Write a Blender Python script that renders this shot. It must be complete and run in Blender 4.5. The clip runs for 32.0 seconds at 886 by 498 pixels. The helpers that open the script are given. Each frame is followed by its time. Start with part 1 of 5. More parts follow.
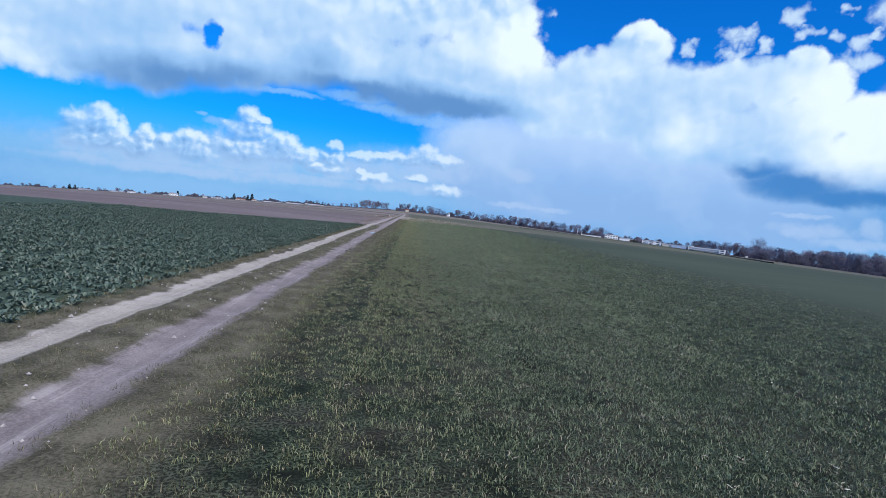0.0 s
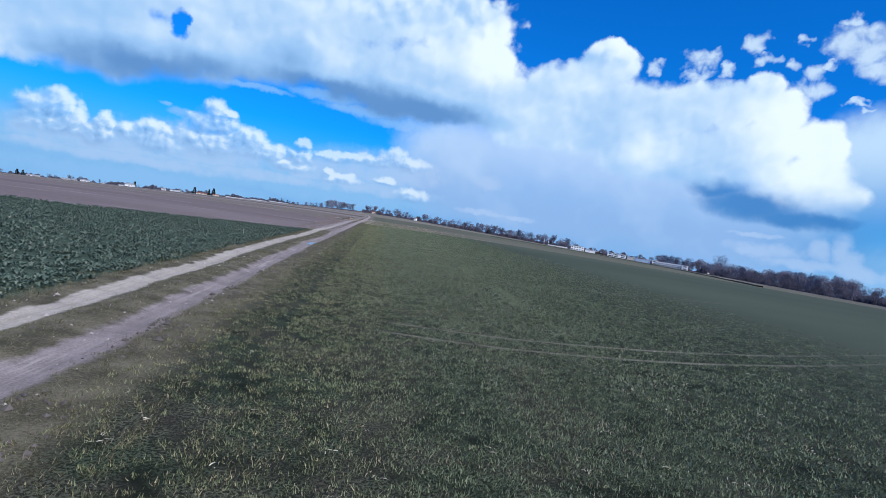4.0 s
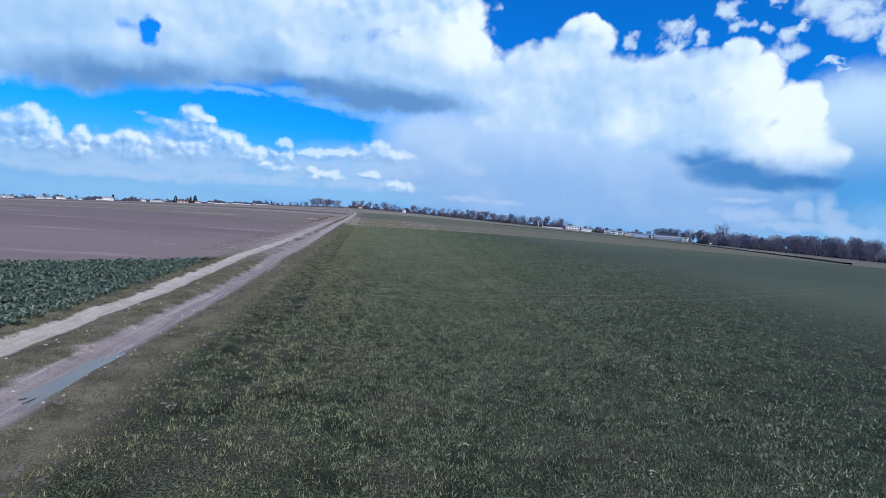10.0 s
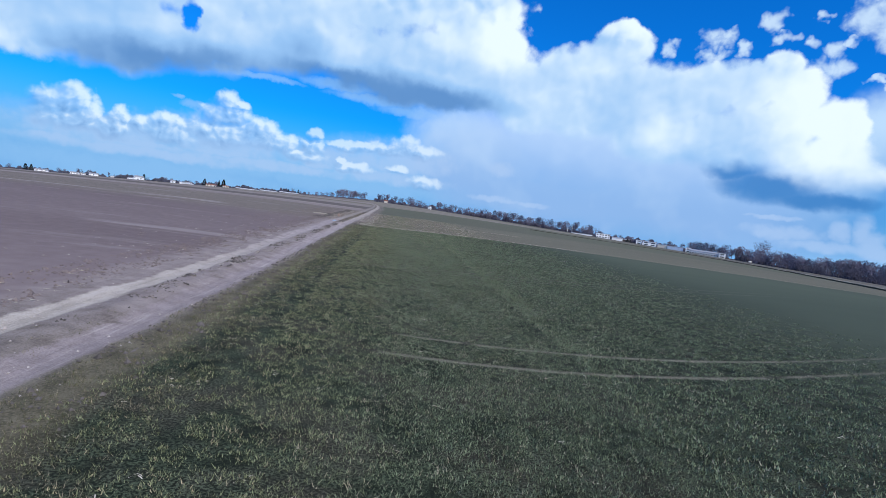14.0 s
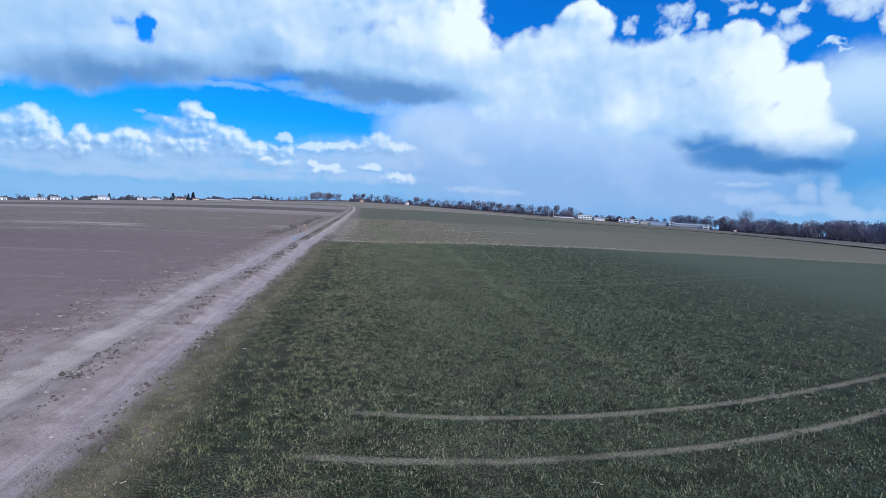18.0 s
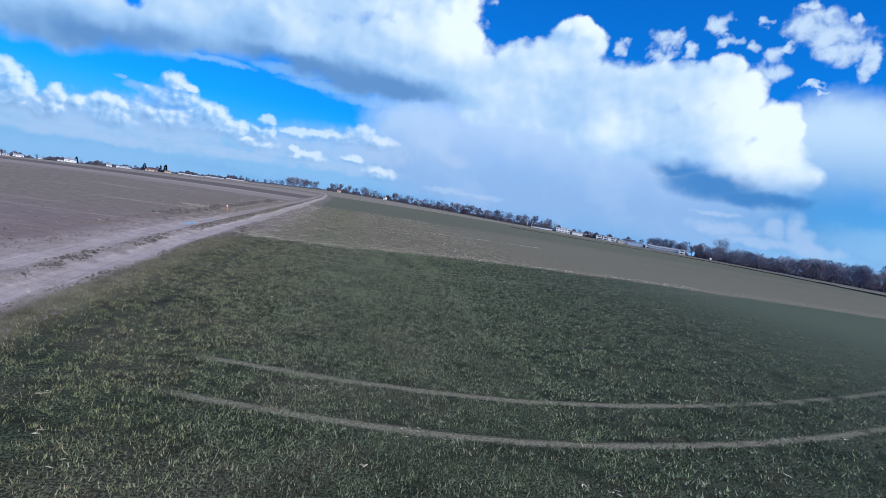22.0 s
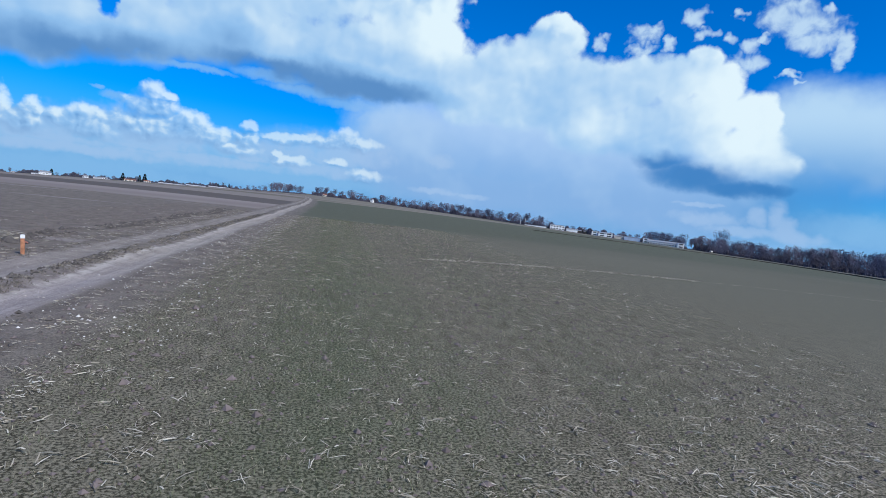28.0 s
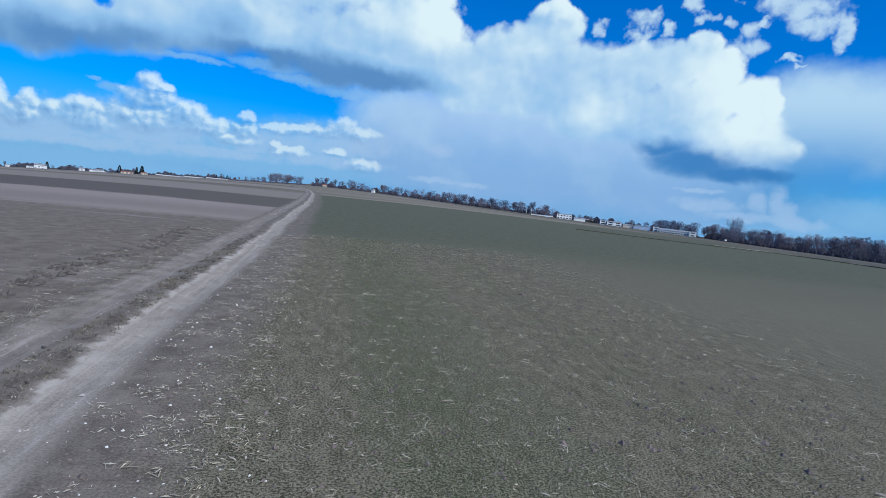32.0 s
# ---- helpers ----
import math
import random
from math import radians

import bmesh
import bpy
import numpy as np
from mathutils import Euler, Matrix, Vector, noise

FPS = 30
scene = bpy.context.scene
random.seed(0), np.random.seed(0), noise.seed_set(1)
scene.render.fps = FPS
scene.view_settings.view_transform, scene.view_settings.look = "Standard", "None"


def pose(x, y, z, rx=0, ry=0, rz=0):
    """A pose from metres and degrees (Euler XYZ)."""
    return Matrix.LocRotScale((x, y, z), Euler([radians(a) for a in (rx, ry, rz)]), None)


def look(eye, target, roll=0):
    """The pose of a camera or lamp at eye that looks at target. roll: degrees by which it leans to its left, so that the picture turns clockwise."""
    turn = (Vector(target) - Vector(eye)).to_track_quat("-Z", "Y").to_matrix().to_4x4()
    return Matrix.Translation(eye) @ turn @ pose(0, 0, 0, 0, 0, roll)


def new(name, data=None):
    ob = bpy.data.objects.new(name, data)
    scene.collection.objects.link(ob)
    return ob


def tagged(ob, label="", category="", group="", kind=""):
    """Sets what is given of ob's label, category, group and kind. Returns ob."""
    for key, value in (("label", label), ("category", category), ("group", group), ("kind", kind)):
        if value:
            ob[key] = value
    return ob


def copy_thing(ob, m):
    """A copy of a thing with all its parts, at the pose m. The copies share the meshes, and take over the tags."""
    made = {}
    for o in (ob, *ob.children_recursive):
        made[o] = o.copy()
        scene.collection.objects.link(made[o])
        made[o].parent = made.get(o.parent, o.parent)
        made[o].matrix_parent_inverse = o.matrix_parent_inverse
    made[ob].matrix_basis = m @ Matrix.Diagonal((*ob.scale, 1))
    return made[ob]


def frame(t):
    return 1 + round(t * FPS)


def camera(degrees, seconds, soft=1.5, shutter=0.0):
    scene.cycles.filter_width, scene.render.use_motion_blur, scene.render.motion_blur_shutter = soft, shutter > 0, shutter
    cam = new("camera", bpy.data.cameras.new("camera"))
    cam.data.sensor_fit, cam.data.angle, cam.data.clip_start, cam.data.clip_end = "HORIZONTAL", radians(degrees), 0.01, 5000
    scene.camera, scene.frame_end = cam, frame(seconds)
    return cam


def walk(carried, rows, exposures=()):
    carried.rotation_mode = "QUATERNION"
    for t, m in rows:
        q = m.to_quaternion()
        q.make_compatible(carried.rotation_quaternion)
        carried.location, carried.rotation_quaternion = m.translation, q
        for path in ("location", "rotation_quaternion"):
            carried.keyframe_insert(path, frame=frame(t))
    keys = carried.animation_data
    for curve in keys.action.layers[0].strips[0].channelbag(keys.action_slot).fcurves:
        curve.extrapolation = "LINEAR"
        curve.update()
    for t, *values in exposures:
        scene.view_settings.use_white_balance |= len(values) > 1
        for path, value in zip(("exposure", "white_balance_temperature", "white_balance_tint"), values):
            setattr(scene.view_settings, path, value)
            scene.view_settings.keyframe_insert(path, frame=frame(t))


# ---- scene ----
cam = camera(78.0, 32.0, soft=0.75)
PATH = [
    (0, 0.00, 0.00, 2.88, -3.02, -3.72, -6.07),
    (0.5, 0.42, 2.20, 2.58, -6.61, -2.49, -8.46),
    (1, 0.73, 4.74, 2.20, -7.11, -1.90, -10.31),
    (1.5, 0.86, 7.04, 1.93, -7.38, -1.52, -11.73),
    (2, 0.76, 9.27, 1.66, -7.80, -1.28, -4.67),
    (2.5, 0.55, 11.44, 1.53, -5.88, -1.26, -4.49),
    (4.5, 0.76, 18.74, 3.69, -6.84, -3.51, -9.12),
    (5, 0.53, 20.74, 3.94, -6.69, -4.36, -4.92),
    (5.5, 0.44, 22.97, 4.19, -5.49, -5.11, -5.46),
    (6, 0.59, 25.45, 4.37, -5.70, -5.50, -4.69),
    (6.5, 0.84, 28.19, 4.38, -5.75, -5.08, -6.75),
    (7, 1.11, 31.09, 4.26, -5.93, -4.92, -8.11),
    (7.5, 1.35, 34.11, 4.10, -6.01, -4.79, -8.67),
    (8, 1.46, 37.16, 3.92, -6.24, -4.38, -8.41),
    (8.5, 1.46, 40.32, 3.75, -6.33, -4.71, -8.98),
    (9, 1.37, 43.45, 3.61, -6.63, -4.32, -8.84),
    (9.5, 1.10, 46.62, 3.48, -6.19, -4.33, -6.51),
    (10, 0.82, 49.92, 3.43, -7.77, -3.82, -4.17),
    (10.5, 0.63, 53.67, 3.34, -6.94, -4.25, -4.50),
    (11, 0.60, 57.53, 3.38, -6.42, -4.21, -2.39),
    (11.5, 0.85, 60.92, 3.41, -6.58, -4.12, -2.68),
    (12, 1.26, 64.07, 3.47, -6.13, -3.46, -6.06),
    (12.5, 1.64, 67.17, 3.52, -5.88, -3.89, -6.91),
    (13, 1.82, 70.22, 3.62, -5.66, -3.90, -7.54),
    (13.5, 1.83, 72.98, 3.71, -5.47, -4.13, -8.28),
    (14, 1.48, 75.41, 3.68, -5.13, -4.29, -7.63),
    (14.5, 1.16, 77.81, 4.41, -4.97, -5.33, -4.06),
    (16.5, -0.47, 88.12, 4.04, -5.80, -4.84, -2.26),
    (17, -0.08, 91.35, 3.86, -7.90, -4.37, -2.69),
    (17.5, 0.22, 94.61, 4.03, -7.85, -2.65, -1.77),
    (18, 0.68, 97.54, 4.05, -7.61, -4.76, -2.83),
    (18.5, 1.27, 100.23, 4.16, -7.89, -4.16, -4.86),
    (19, 1.75, 102.82, 4.44, -7.80, -3.53, -8.38),
    (19.5, 2.13, 105.24, 4.78, -10.53, -2.79, -9.30),
    (20, 2.27, 107.50, 4.99, -11.11, -3.16, -7.74),
    (20.5, 2.38, 109.81, 4.78, -11.25, -5.01, -6.50),
    (21, 2.49, 111.96, 4.46, -11.09, -5.56, -6.70),
    (21.5, 2.71, 114.39, 3.92, -10.63, -4.90, -8.63),
    (22, 2.85, 116.85, 3.39, -9.88, -4.53, -8.63),
    (22.5, 2.77, 119.72, 3.14, -10.04, -3.85, -8.05),
    (23, 2.54, 122.44, 3.06, -10.15, -3.72, -7.65),
    (23.5, 2.36, 125.21, 3.08, -10.72, -4.03, -6.09),
    (24, 2.22, 127.70, 3.16, -10.99, -4.69, -4.62),
    (24.5, 2.18, 130.05, 3.23, -10.94, -3.96, -7.17),
    (25, 2.11, 132.67, 3.32, -11.19, -3.68, -8.65),
    (25.5, 1.93, 135.20, 3.34, -11.40, -3.45, -9.69),
    (27.5, 2.02, 144.96, 3.02, -11.73, -3.86, -6.28),
    (28, 1.98, 148.08, 2.95, -11.33, -4.31, -6.63),
    (28.5, 1.92, 150.72, 2.98, -10.80, -3.77, -8.23),
    (29, 1.67, 153.85, 3.27, -10.06, -3.20, -6.99),
    (29.5, 1.87, 157.01, 3.54, -12.73, -3.46, -7.66),
    (30, 1.74, 160.28, 3.75, -12.67, -3.05, -8.66),
    (30.5, 1.33, 163.43, 3.92, -11.30, -3.12, -9.58),
    (31, 0.91, 166.38, 3.98, -10.23, -5.23, -7.70),
    (31.5, 0.37, 169.37, 4.06, -9.58, -5.68, -7.21),
    (32, -0.07, 172.19, 4.05, -11.36, -5.47, -6.03),
]
walk(cam, [(t, pose(x, y, z, 90 + tilt, lean, turn)) for t, x, y, z, turn, tilt, lean in PATH],
     exposures=[(0.0, 0.0, 6500, 10), (26.0, 0.0, 6500, 10), (28.0, -0.14, 6400, 6), (32.0, -0.18, 6380, 3)])


# ---- small node helper ----
class Graph:
    def __init__(self, tree):
        self.tree = tree

    def node(self, kind, **settings):
        n = self.tree.nodes.new(kind)
        for key, value in settings.items():
            setattr(n, key, value)
        return n

    def put(self, socket, value):
        if value is None:
            return
        if isinstance(value, bpy.types.NodeSocket):
            self.tree.links.new(value, socket)
        elif isinstance(value, tuple) and len(value) == 3 and socket.type == "RGBA":
            socket.default_value = (*value, 1.0)
        else:
            socket.default_value = value

    def math(self, op, a, b=None, c=None, clamp=False):
        n = self.node("ShaderNodeMath", operation=op, use_clamp=clamp)
        for s, v in zip(n.inputs, (a, b, c)):
            self.put(s, v)
        return n.outputs[0]

    def add(self, a, b):
        return self.math("ADD", a, b)

    def sub(self, a, b):
        return self.math("SUBTRACT", a, b)

    def mul(self, a, b, clamp=False):
        return self.math("MULTIPLY", a, b, clamp=clamp)

    def vec(self, op, a, b=None):
        n = self.node("ShaderNodeVectorMath", operation=op)
        self.put(n.inputs[0], a)
        if b is not None:
            self.put(n.inputs[1], b)
        return n.outputs["Value"] if op in ("DOT_PRODUCT", "LENGTH") else n.outputs[0]

    def xyz(self, x, y, z=0.0):
        n = self.node("ShaderNodeCombineXYZ")
        for s, v in zip(n.inputs, (x, y, z)):
            self.put(s, v)
        return n.outputs[0]

    def split(self, v):
        n = self.node("ShaderNodeSeparateXYZ")
        self.put(n.inputs[0], v)
        return n.outputs

    def noise(self, v, scale, detail=4.0, rough=0.55, colour=False, distortion=0.0):
        n = self.node("ShaderNodeTexNoise")
        self.put(n.inputs["Vector"], v)
        n.inputs["Scale"].default_value = scale
        n.inputs["Detail"].default_value = detail
        n.inputs["Roughness"].default_value = rough
        n.inputs["Distortion"].default_value = distortion
        return n.outputs["Color" if colour else "Fac"]

    def step(self, v, low, high, to0=0.0, to1=1.0):
        n = self.node("ShaderNodeMapRange", interpolation_type="SMOOTHSTEP")
        self.put(n.inputs["Value"], v)
        for name, value in (("From Min", low), ("From Max", high), ("To Min", to0), ("To Max", to1)):
            self.put(n.inputs[name], value)
        return n.outputs["Result"]

    def mix(self, fac, a, b, mode="MIX"):
        n = self.node("ShaderNodeMix", data_type="RGBA", blend_type=mode, clamp_factor=True)
        self.put(n.inputs["Factor"], fac)
        self.put(n.inputs[6], a)
        self.put(n.inputs[7], b)
        return n.outputs[2]

    def bump(self, height, strength, distance):
        n = self.node("ShaderNodeBump")
        n.inputs["Strength"].default_value = strength
        n.inputs["Distance"].default_value = distance
        self.put(n.inputs["Height"], height)
        return n.outputs[0]


# ---- world: blue spring sky with cumulus and a far shower ----
SUN_EL, SUN_AZ = 44.0, 140.0      # degrees above the horizon, clockwise from the track's direction
world = bpy.data.worlds.new("sky")
scene.world = world
world.use_nodes = True
world.node_tree.nodes.clear()
g = Graph(world.node_tree)
way = g.node("ShaderNodeTexCoord").outputs["Generated"]
sx, sy, sz = g.split(way)
az = g.mul(g.math("ARCTAN2", sx, sy), 57.2958)
el = g.mul(g.math("ARCSINE", sz), 57.2958)
flat = g.xyz(az, el)
coarse = g.vec("SUBTRACT", g.noise(flat, 0.16, 4.0, 0.6, colour=True), (0.5, 0.5, 0.5))
fine = g.vec("SUBTRACT", g.noise(flat, 0.55, 5.0, 0.62, colour=True), (0.5, 0.5, 0.5))


def warped(a0, b0):
    return g.vec("ADD", flat, g.vec("ADD", g.vec("MULTIPLY", coarse, a0), g.vec("MULTIPLY", fine, b0)))


big_uv = warped((2.0, 1.6, 0.0), (0.9, 0.9, 0.0))
tiny = g.vec("SUBTRACT", g.noise(flat, 0.9, 2.0, 0.5, colour=True), (0.5, 0.5, 0.5))
small_uv = g.vec("ADD", warped((0.7, 0.5, 0.0), (0.7, 0.55, 0.0)), g.vec("MULTIPLY", tiny, (0.9, 0.7, 0.0)))
soft_uv = warped((6.0, 3.0, 0.0), (1.2, 1.0, 0.0))
torn_uv = g.vec("ADD", warped((1.2, 1.0, 0.0), (0.6, 0.6, 0.0)), g.vec("MULTIPLY", tiny, (1.8, 1.5, 0.0)))
LIGHT = (0.55, 0.75, 0.0)         # towards the lit side of the clouds
fields = {}


def blob(kind, uv, a, e, w, h):
    off = g.vec("MULTIPLY", g.vec("SUBTRACT", uv, (a, e, 0.0)), (1 / w, 1 / h, 0.0))
    f = g.sub(1.0, g.vec("DOT_PRODUCT", off, off))
    fields[kind] = g.math("SMOOTH_MAX", fields[kind], f, 0.25) if kind in fields else g.math("MAXIMUM", f, -4.0)


def puff(a, e, w, h):
    blob("puff", big_uv, a, e, w, h)
    blob("puff_up", big_uv, a - LIGHT[0], e - LIGHT[1], w, h)


def small(a, e, w, h):
    blob("small", small_uv, a, e, w, h)
    blob("small_up", small_uv, a - LIGHT[0] * 0.6, e - LIGHT[1] * 0.6, w, h)


def wisp(a, e, w, h):
    blob("wisp", torn_uv, a, e, w * 1.22, h * 1.22)


def veil(a, e, w, h):
    blob("veil", soft_uv, a, e, w, h)


def haze(a, e, w, h):
    blob("haze", warm_uv, a, e, w, h)


def pale(a, e, w, h):
    blob("pale", small_uv, a, e, w, h)


def gloom(a, e, w, h):
    blob("gloom", big_uv, a, e, w, h)


def soft(a, e, w, h):
    blob("soft", soft_uv, a, e, w, h)


def hole(a, e, w, h):
    blob("hole", small_uv, a, e, w, h)


def calm(a, e, w, h):
    blob("calm", soft_uv, a, e, w, h)


warm_uv = warped((2.5, 1.5, 0.0), (1.6, 1.0, 0.0))
tones = [0.0]


def tone(a, e, w, h, amount):
    off = g.vec("MULTIPLY", g.vec("SUBTRACT", big_uv, (a, e, 0.0)), (0.62 / w, 0.62 / h, 0.0))
    f = g.math("MAXIMUM", g.sub(1.0, g.vec("DOT_PRODUCT", off, off)), 0.0)
    tones[0] = g.add(tones[0], g.mul(g.mul(f, f), amount))


puff(-26.6, 11.0, 5.1, 2.9)
puff(-20.5, 12.2, 6.8, 2.7)
puff(-14.9, 13.6, 7.4, 3.0)
puff(-9.1, 14.4, 5.2, 2.5)
puff(-3.2, 13.7, 6.1, 3.9)
puff(3.4, 14.3, 8.6, 3.8)
puff(8.7, 15.2, 4.0, 4.5)
puff(0.8, 11.8, 6.8, 2.0)
puff(7.1, 12.4, 6.3, 2.2)
puff(6.4, 18.0, 4.5, 2.9)
puff(10.4, 13.9, 3.2, 2.8)
puff(-31.1, 12.0, 5.1, 3.6)
puff(-34.2, 12.4, 6.2, 4.6)
puff(-16.5, 17.3, 22.3, 4.0)
puff(-0.6, 20.3, 11.2, 4.2)
puff(12.6, 12.6, 3.2, 2.5)
puff(20.9, 17.7, 3.1, 2.2)
puff(19.1, 15.7, 3.4, 2.5)
puff(24.7, 13.3, 5.6, 3.3)
puff(29.2, 13.9, 3.9, 2.5)
puff(32.4, 14.2, 3.0, 2.4)
puff(34.8, 15.2, 2.1, 2.3)
puff(36.7, 13.7, 2.1, 2.3)
puff(39.1, 11.7, 2.5, 2.3)
puff(40.8, 11.1, 1.1, 1.8)
puff(39.3, 8.6, 3.1, 2.7)
puff(41.5, 7.1, 2.2, 1.5)
puff(34.8, 10.5, 4.8, 3.6)
puff(30.1, 9.9, 5.2, 3.0)
puff(25.2, 9.6, 4.4, 2.6)
puff(18.8, 12.3, 5.4, 3.6)
puff(15.3, 13.6, 3.9, 3.4)
puff(-27.0, 13.9, 4.5, 2.5)
puff(33.0, 10.0, 2.8, 2.2)
puff(12.6, 11.6, 4.0, 2.7)
small(-29.0, 5.1, 1.3, 1.3)
small(-30.3, 4.6, 1.7, 1.3)
small(-28.0, 4.3, 0.9, 1.0)
small(-29.4, 3.3, 2.1, 0.8)
small(-25.7, 4.2, 0.8, 0.9)
small(-26.1, 3.2, 1.5, 0.9)
small(-23.6, 3.8, 1.2, 0.8)
small(-22.0, 4.4, 1.5, 0.8)
small(-21.6, 3.5, 2.3, 0.9)
small(-17.1, 7.3, 1.2, 0.9)
small(-16.1, 7.0, 1.1, 0.5)
small(-16.9, 6.0, 2.2, 1.0)
small(-17.5, 4.4, 3.0, 1.1)
small(-14.0, 4.9, 2.4, 1.2)
small(-12.0, 4.3, 1.8, 0.9)
small(-8.6, 5.7, 0.8, 0.5)
small(-8.7, 4.4, 1.2, 0.8)
small(-9.3, 3.4, 1.9, 0.6)
small(-5.5, 4.9, 1.7, 0.4)
small(-3.0, 5.1, 2.3, 0.4)
small(0.4, 5.8, 1.5, 0.8)
small(1.9, 5.4, 2.0, 0.7)
small(-1.0, 5.2, 2.3, 0.6)
small(-5.8, 3.5, 0.6, 0.4)
small(-4.6, 2.9, 1.9, 0.5)
small(-0.1, 3.3, 1.0, 0.4)
small(2.7, 2.3, 1.6, 0.7)
pale(-27.1, 2.8, 5.5, 1.3)
pale(-17.5, 3.7, 6.5, 1.8)
pale(-5.5, 3.5, 6.8, 1.1)
pale(0.7, 4.4, 4.6, 1.6)
pale(-23.4, 1.5, 9.4, 0.5)
pale(-13.0, 1.9, 8.1, 0.5)
pale(-0.9, 2.4, 5.5, 0.7)
pale(42.7, 2.7, 0.8, 1.4)
pale(43.3, 1.6, 0.9, 1.1)
pale(41.1, 2.3, 0.8, 1.1)
pale(37.1, 1.8, 3.0, 0.6)
pale(40.4, 1.0, 3.2, 0.5)
pale(44.0, 0.9, 2.2, 0.6)
pale(35.4, 1.6, 1.0, 0.4)
pale(36.0, 3.1, 1.9, 0.2)
pale(10.5, 4.7, 1.3, 0.7)
pale(10.2, 1.6, 2.3, 0.3)
pale(14.3, 1.5, 1.5, 0.3)
pale(-30.1, 1.6, 2.3, 0.4)
pale(-24.2, 2.1, 4.0, 0.4)
pale(-17.0, 2.5, 4.0, 0.4)
pale(-7.9, 2.6, 1.6, 0.4)
wisp(41.0, 19.6, 1.7, 1.2)
wisp(43.4, 17.8, 2.0, 1.1)
wisp(42.6, 18.7, 1.8, 1.1)
wisp(45.4, 17.5, 0.5, 0.9)
wisp(45.5, 16.0, 0.5, 0.8)
wisp(43.8, 19.7, 0.4, 0.4)
wisp(40.6, 21.0, 0.8, 0.4)
wisp(38.6, 16.0, 1.2, 0.8)
wisp(38.6, 17.4, 0.7, 0.7)
wisp(41.9, 14.9, 0.8, 0.2)
wisp(42.6, 14.4, 0.4, 0.2)
wisp(33.4, 19.7, 0.8, 0.7)
wisp(37.3, 19.9, 0.5, 0.3)
wisp(29.1, 18.2, 1.1, 0.9)
wisp(29.1, 16.9, 1.1, 0.4)
wisp(29.8, 18.7, 0.7, 0.4)
wisp(36.7, 17.9, 0.5, 0.4)
wisp(39.4, 18.1, 0.5, 0.3)
wisp(34.5, 18.3, 0.9, 0.4)
wisp(31.5, 17.5, 0.5, 0.5)
wisp(25.0, 17.4, 0.6, 0.6)
veil(9.5, 6.3, 7.5, 5.0)
veil(6.9, 4.0, 5.3, 2.8)
veil(17.1, 6.9, 11.7, 5.8)
veil(26.1, 7.2, 11.6, 5.4)
veil(48.1, 9.3, 6.2, 4.1)
veil(45.5, 10.0, 3.4, 2.8)
veil(29.4, 3.0, 15.5, 3.3)
veil(15.3, 2.6, 13.5, 2.6)
veil(39.3, 6.1, 8.3, 4.0)
veil(44.5, 10.3, 5.0, 3.6)
haze(-17.8, 2.2, 21.8, 2.2)
haze(-24.0, -0.2, 13.5, 1.4)
haze(-8.7, 2.8, 3.7, 2.1)
haze(-6.4, 1.4, 13.5, 1.4)
haze(-13.7, 10.0, 2.9, 0.3)
haze(-7.2, 10.6, 3.2, 0.5)
haze(-3.7, 9.8, 3.9, 0.5)
haze(0.6, 9.2, 3.4, 0.5)
haze(4.7, 7.4, 4.0, 2.7)
haze(6.7, 5.1, 5.2, 3.4)
haze(-0.7, 4.4, 7.4, 1.7)
haze(41.6, 0.2, 8.0, 1.3)
haze(48.3, 2.0, 4.2, 1.4)
haze(-19.8, 6.5, 1.3, 0.4)
haze(-21.3, 7.0, 0.4, 0.2)
gloom(32.5, 6.9, 2.4, 0.9)
gloom(35.2, 5.7, 3.6, 1.2)
gloom(38.6, 5.0, 3.3, 0.8)
gloom(41.3, 5.1, 2.0, 0.6)
calm(-13.9, 13.8, 24.7, 5.8)
calm(1.7, 14.3, 11.4, 4.9)
calm(18.2, 11.4, 12.0, 5.8)
calm(30.0, 10.6, 14.0, 6.0)
soft(-10.4, 11.6, 5.7, 1.8)
soft(-24.0, 8.8, 6.3, 1.5)
soft(43.6, 7.1, 2.4, 2.4)
soft(-16.9, 9.6, 6.7, 0.8)
soft(2.8, 9.4, 9.2, 1.5)
soft(15.0, 9.5, 8.5, 4.9)
soft(25.4, 8.2, 8.3, 3.2)
soft(32.8, 8.2, 5.3, 2.3)
soft(7.3, 10.8, 5.2, 3.2)
soft(17.8, 14.1, 3.4, 2.6)
soft(32.3, 7.0, 6.4, 2.1)
soft(39.6, 5.2, 5.1, 1.5)
soft(19.6, 8.0, 7.5, 3.3)
soft(42.5, 6.0, 4.0, 1.6)
hole(-20.9, 13.9, 0.8, 1.1)
hole(-20.5, 14.4, 0.5, 0.5)
tone(-25.9, 9.2, 5.2, 1.7, -0.56)
tone(-16.1, 10.7, 8.3, 1.5, -0.36)
tone(-18.4, 12.7, 14.8, 2.7, -0.14)
tone(1.1, 14.7, 6.8, 2.5, -0.08)
tone(-19.2, 10.9, 2.7, 1.0, -0.12)
tone(-0.7, 10.8, 6.2, 1.7, -0.66)
tone(-7.8, 11.5, 3.7, 1.0, -0.42)
tone(6.1, 10.9, 4.6, 1.2, -0.36)
tone(-11.0, 13.5, 2.5, 1.7, -0.22)
tone(-22.4, 9.5, 2.9, 0.9, -0.15)
tone(9.9, 17.4, 2.9, 2.7, 0.40)
tone(4.3, 16.7, 5.1, 2.2, 0.16)
tone(-22.6, 12.8, 2.9, 1.3, 0.08)
tone(-6.5, 14.4, 3.2, 1.7, 0.10)
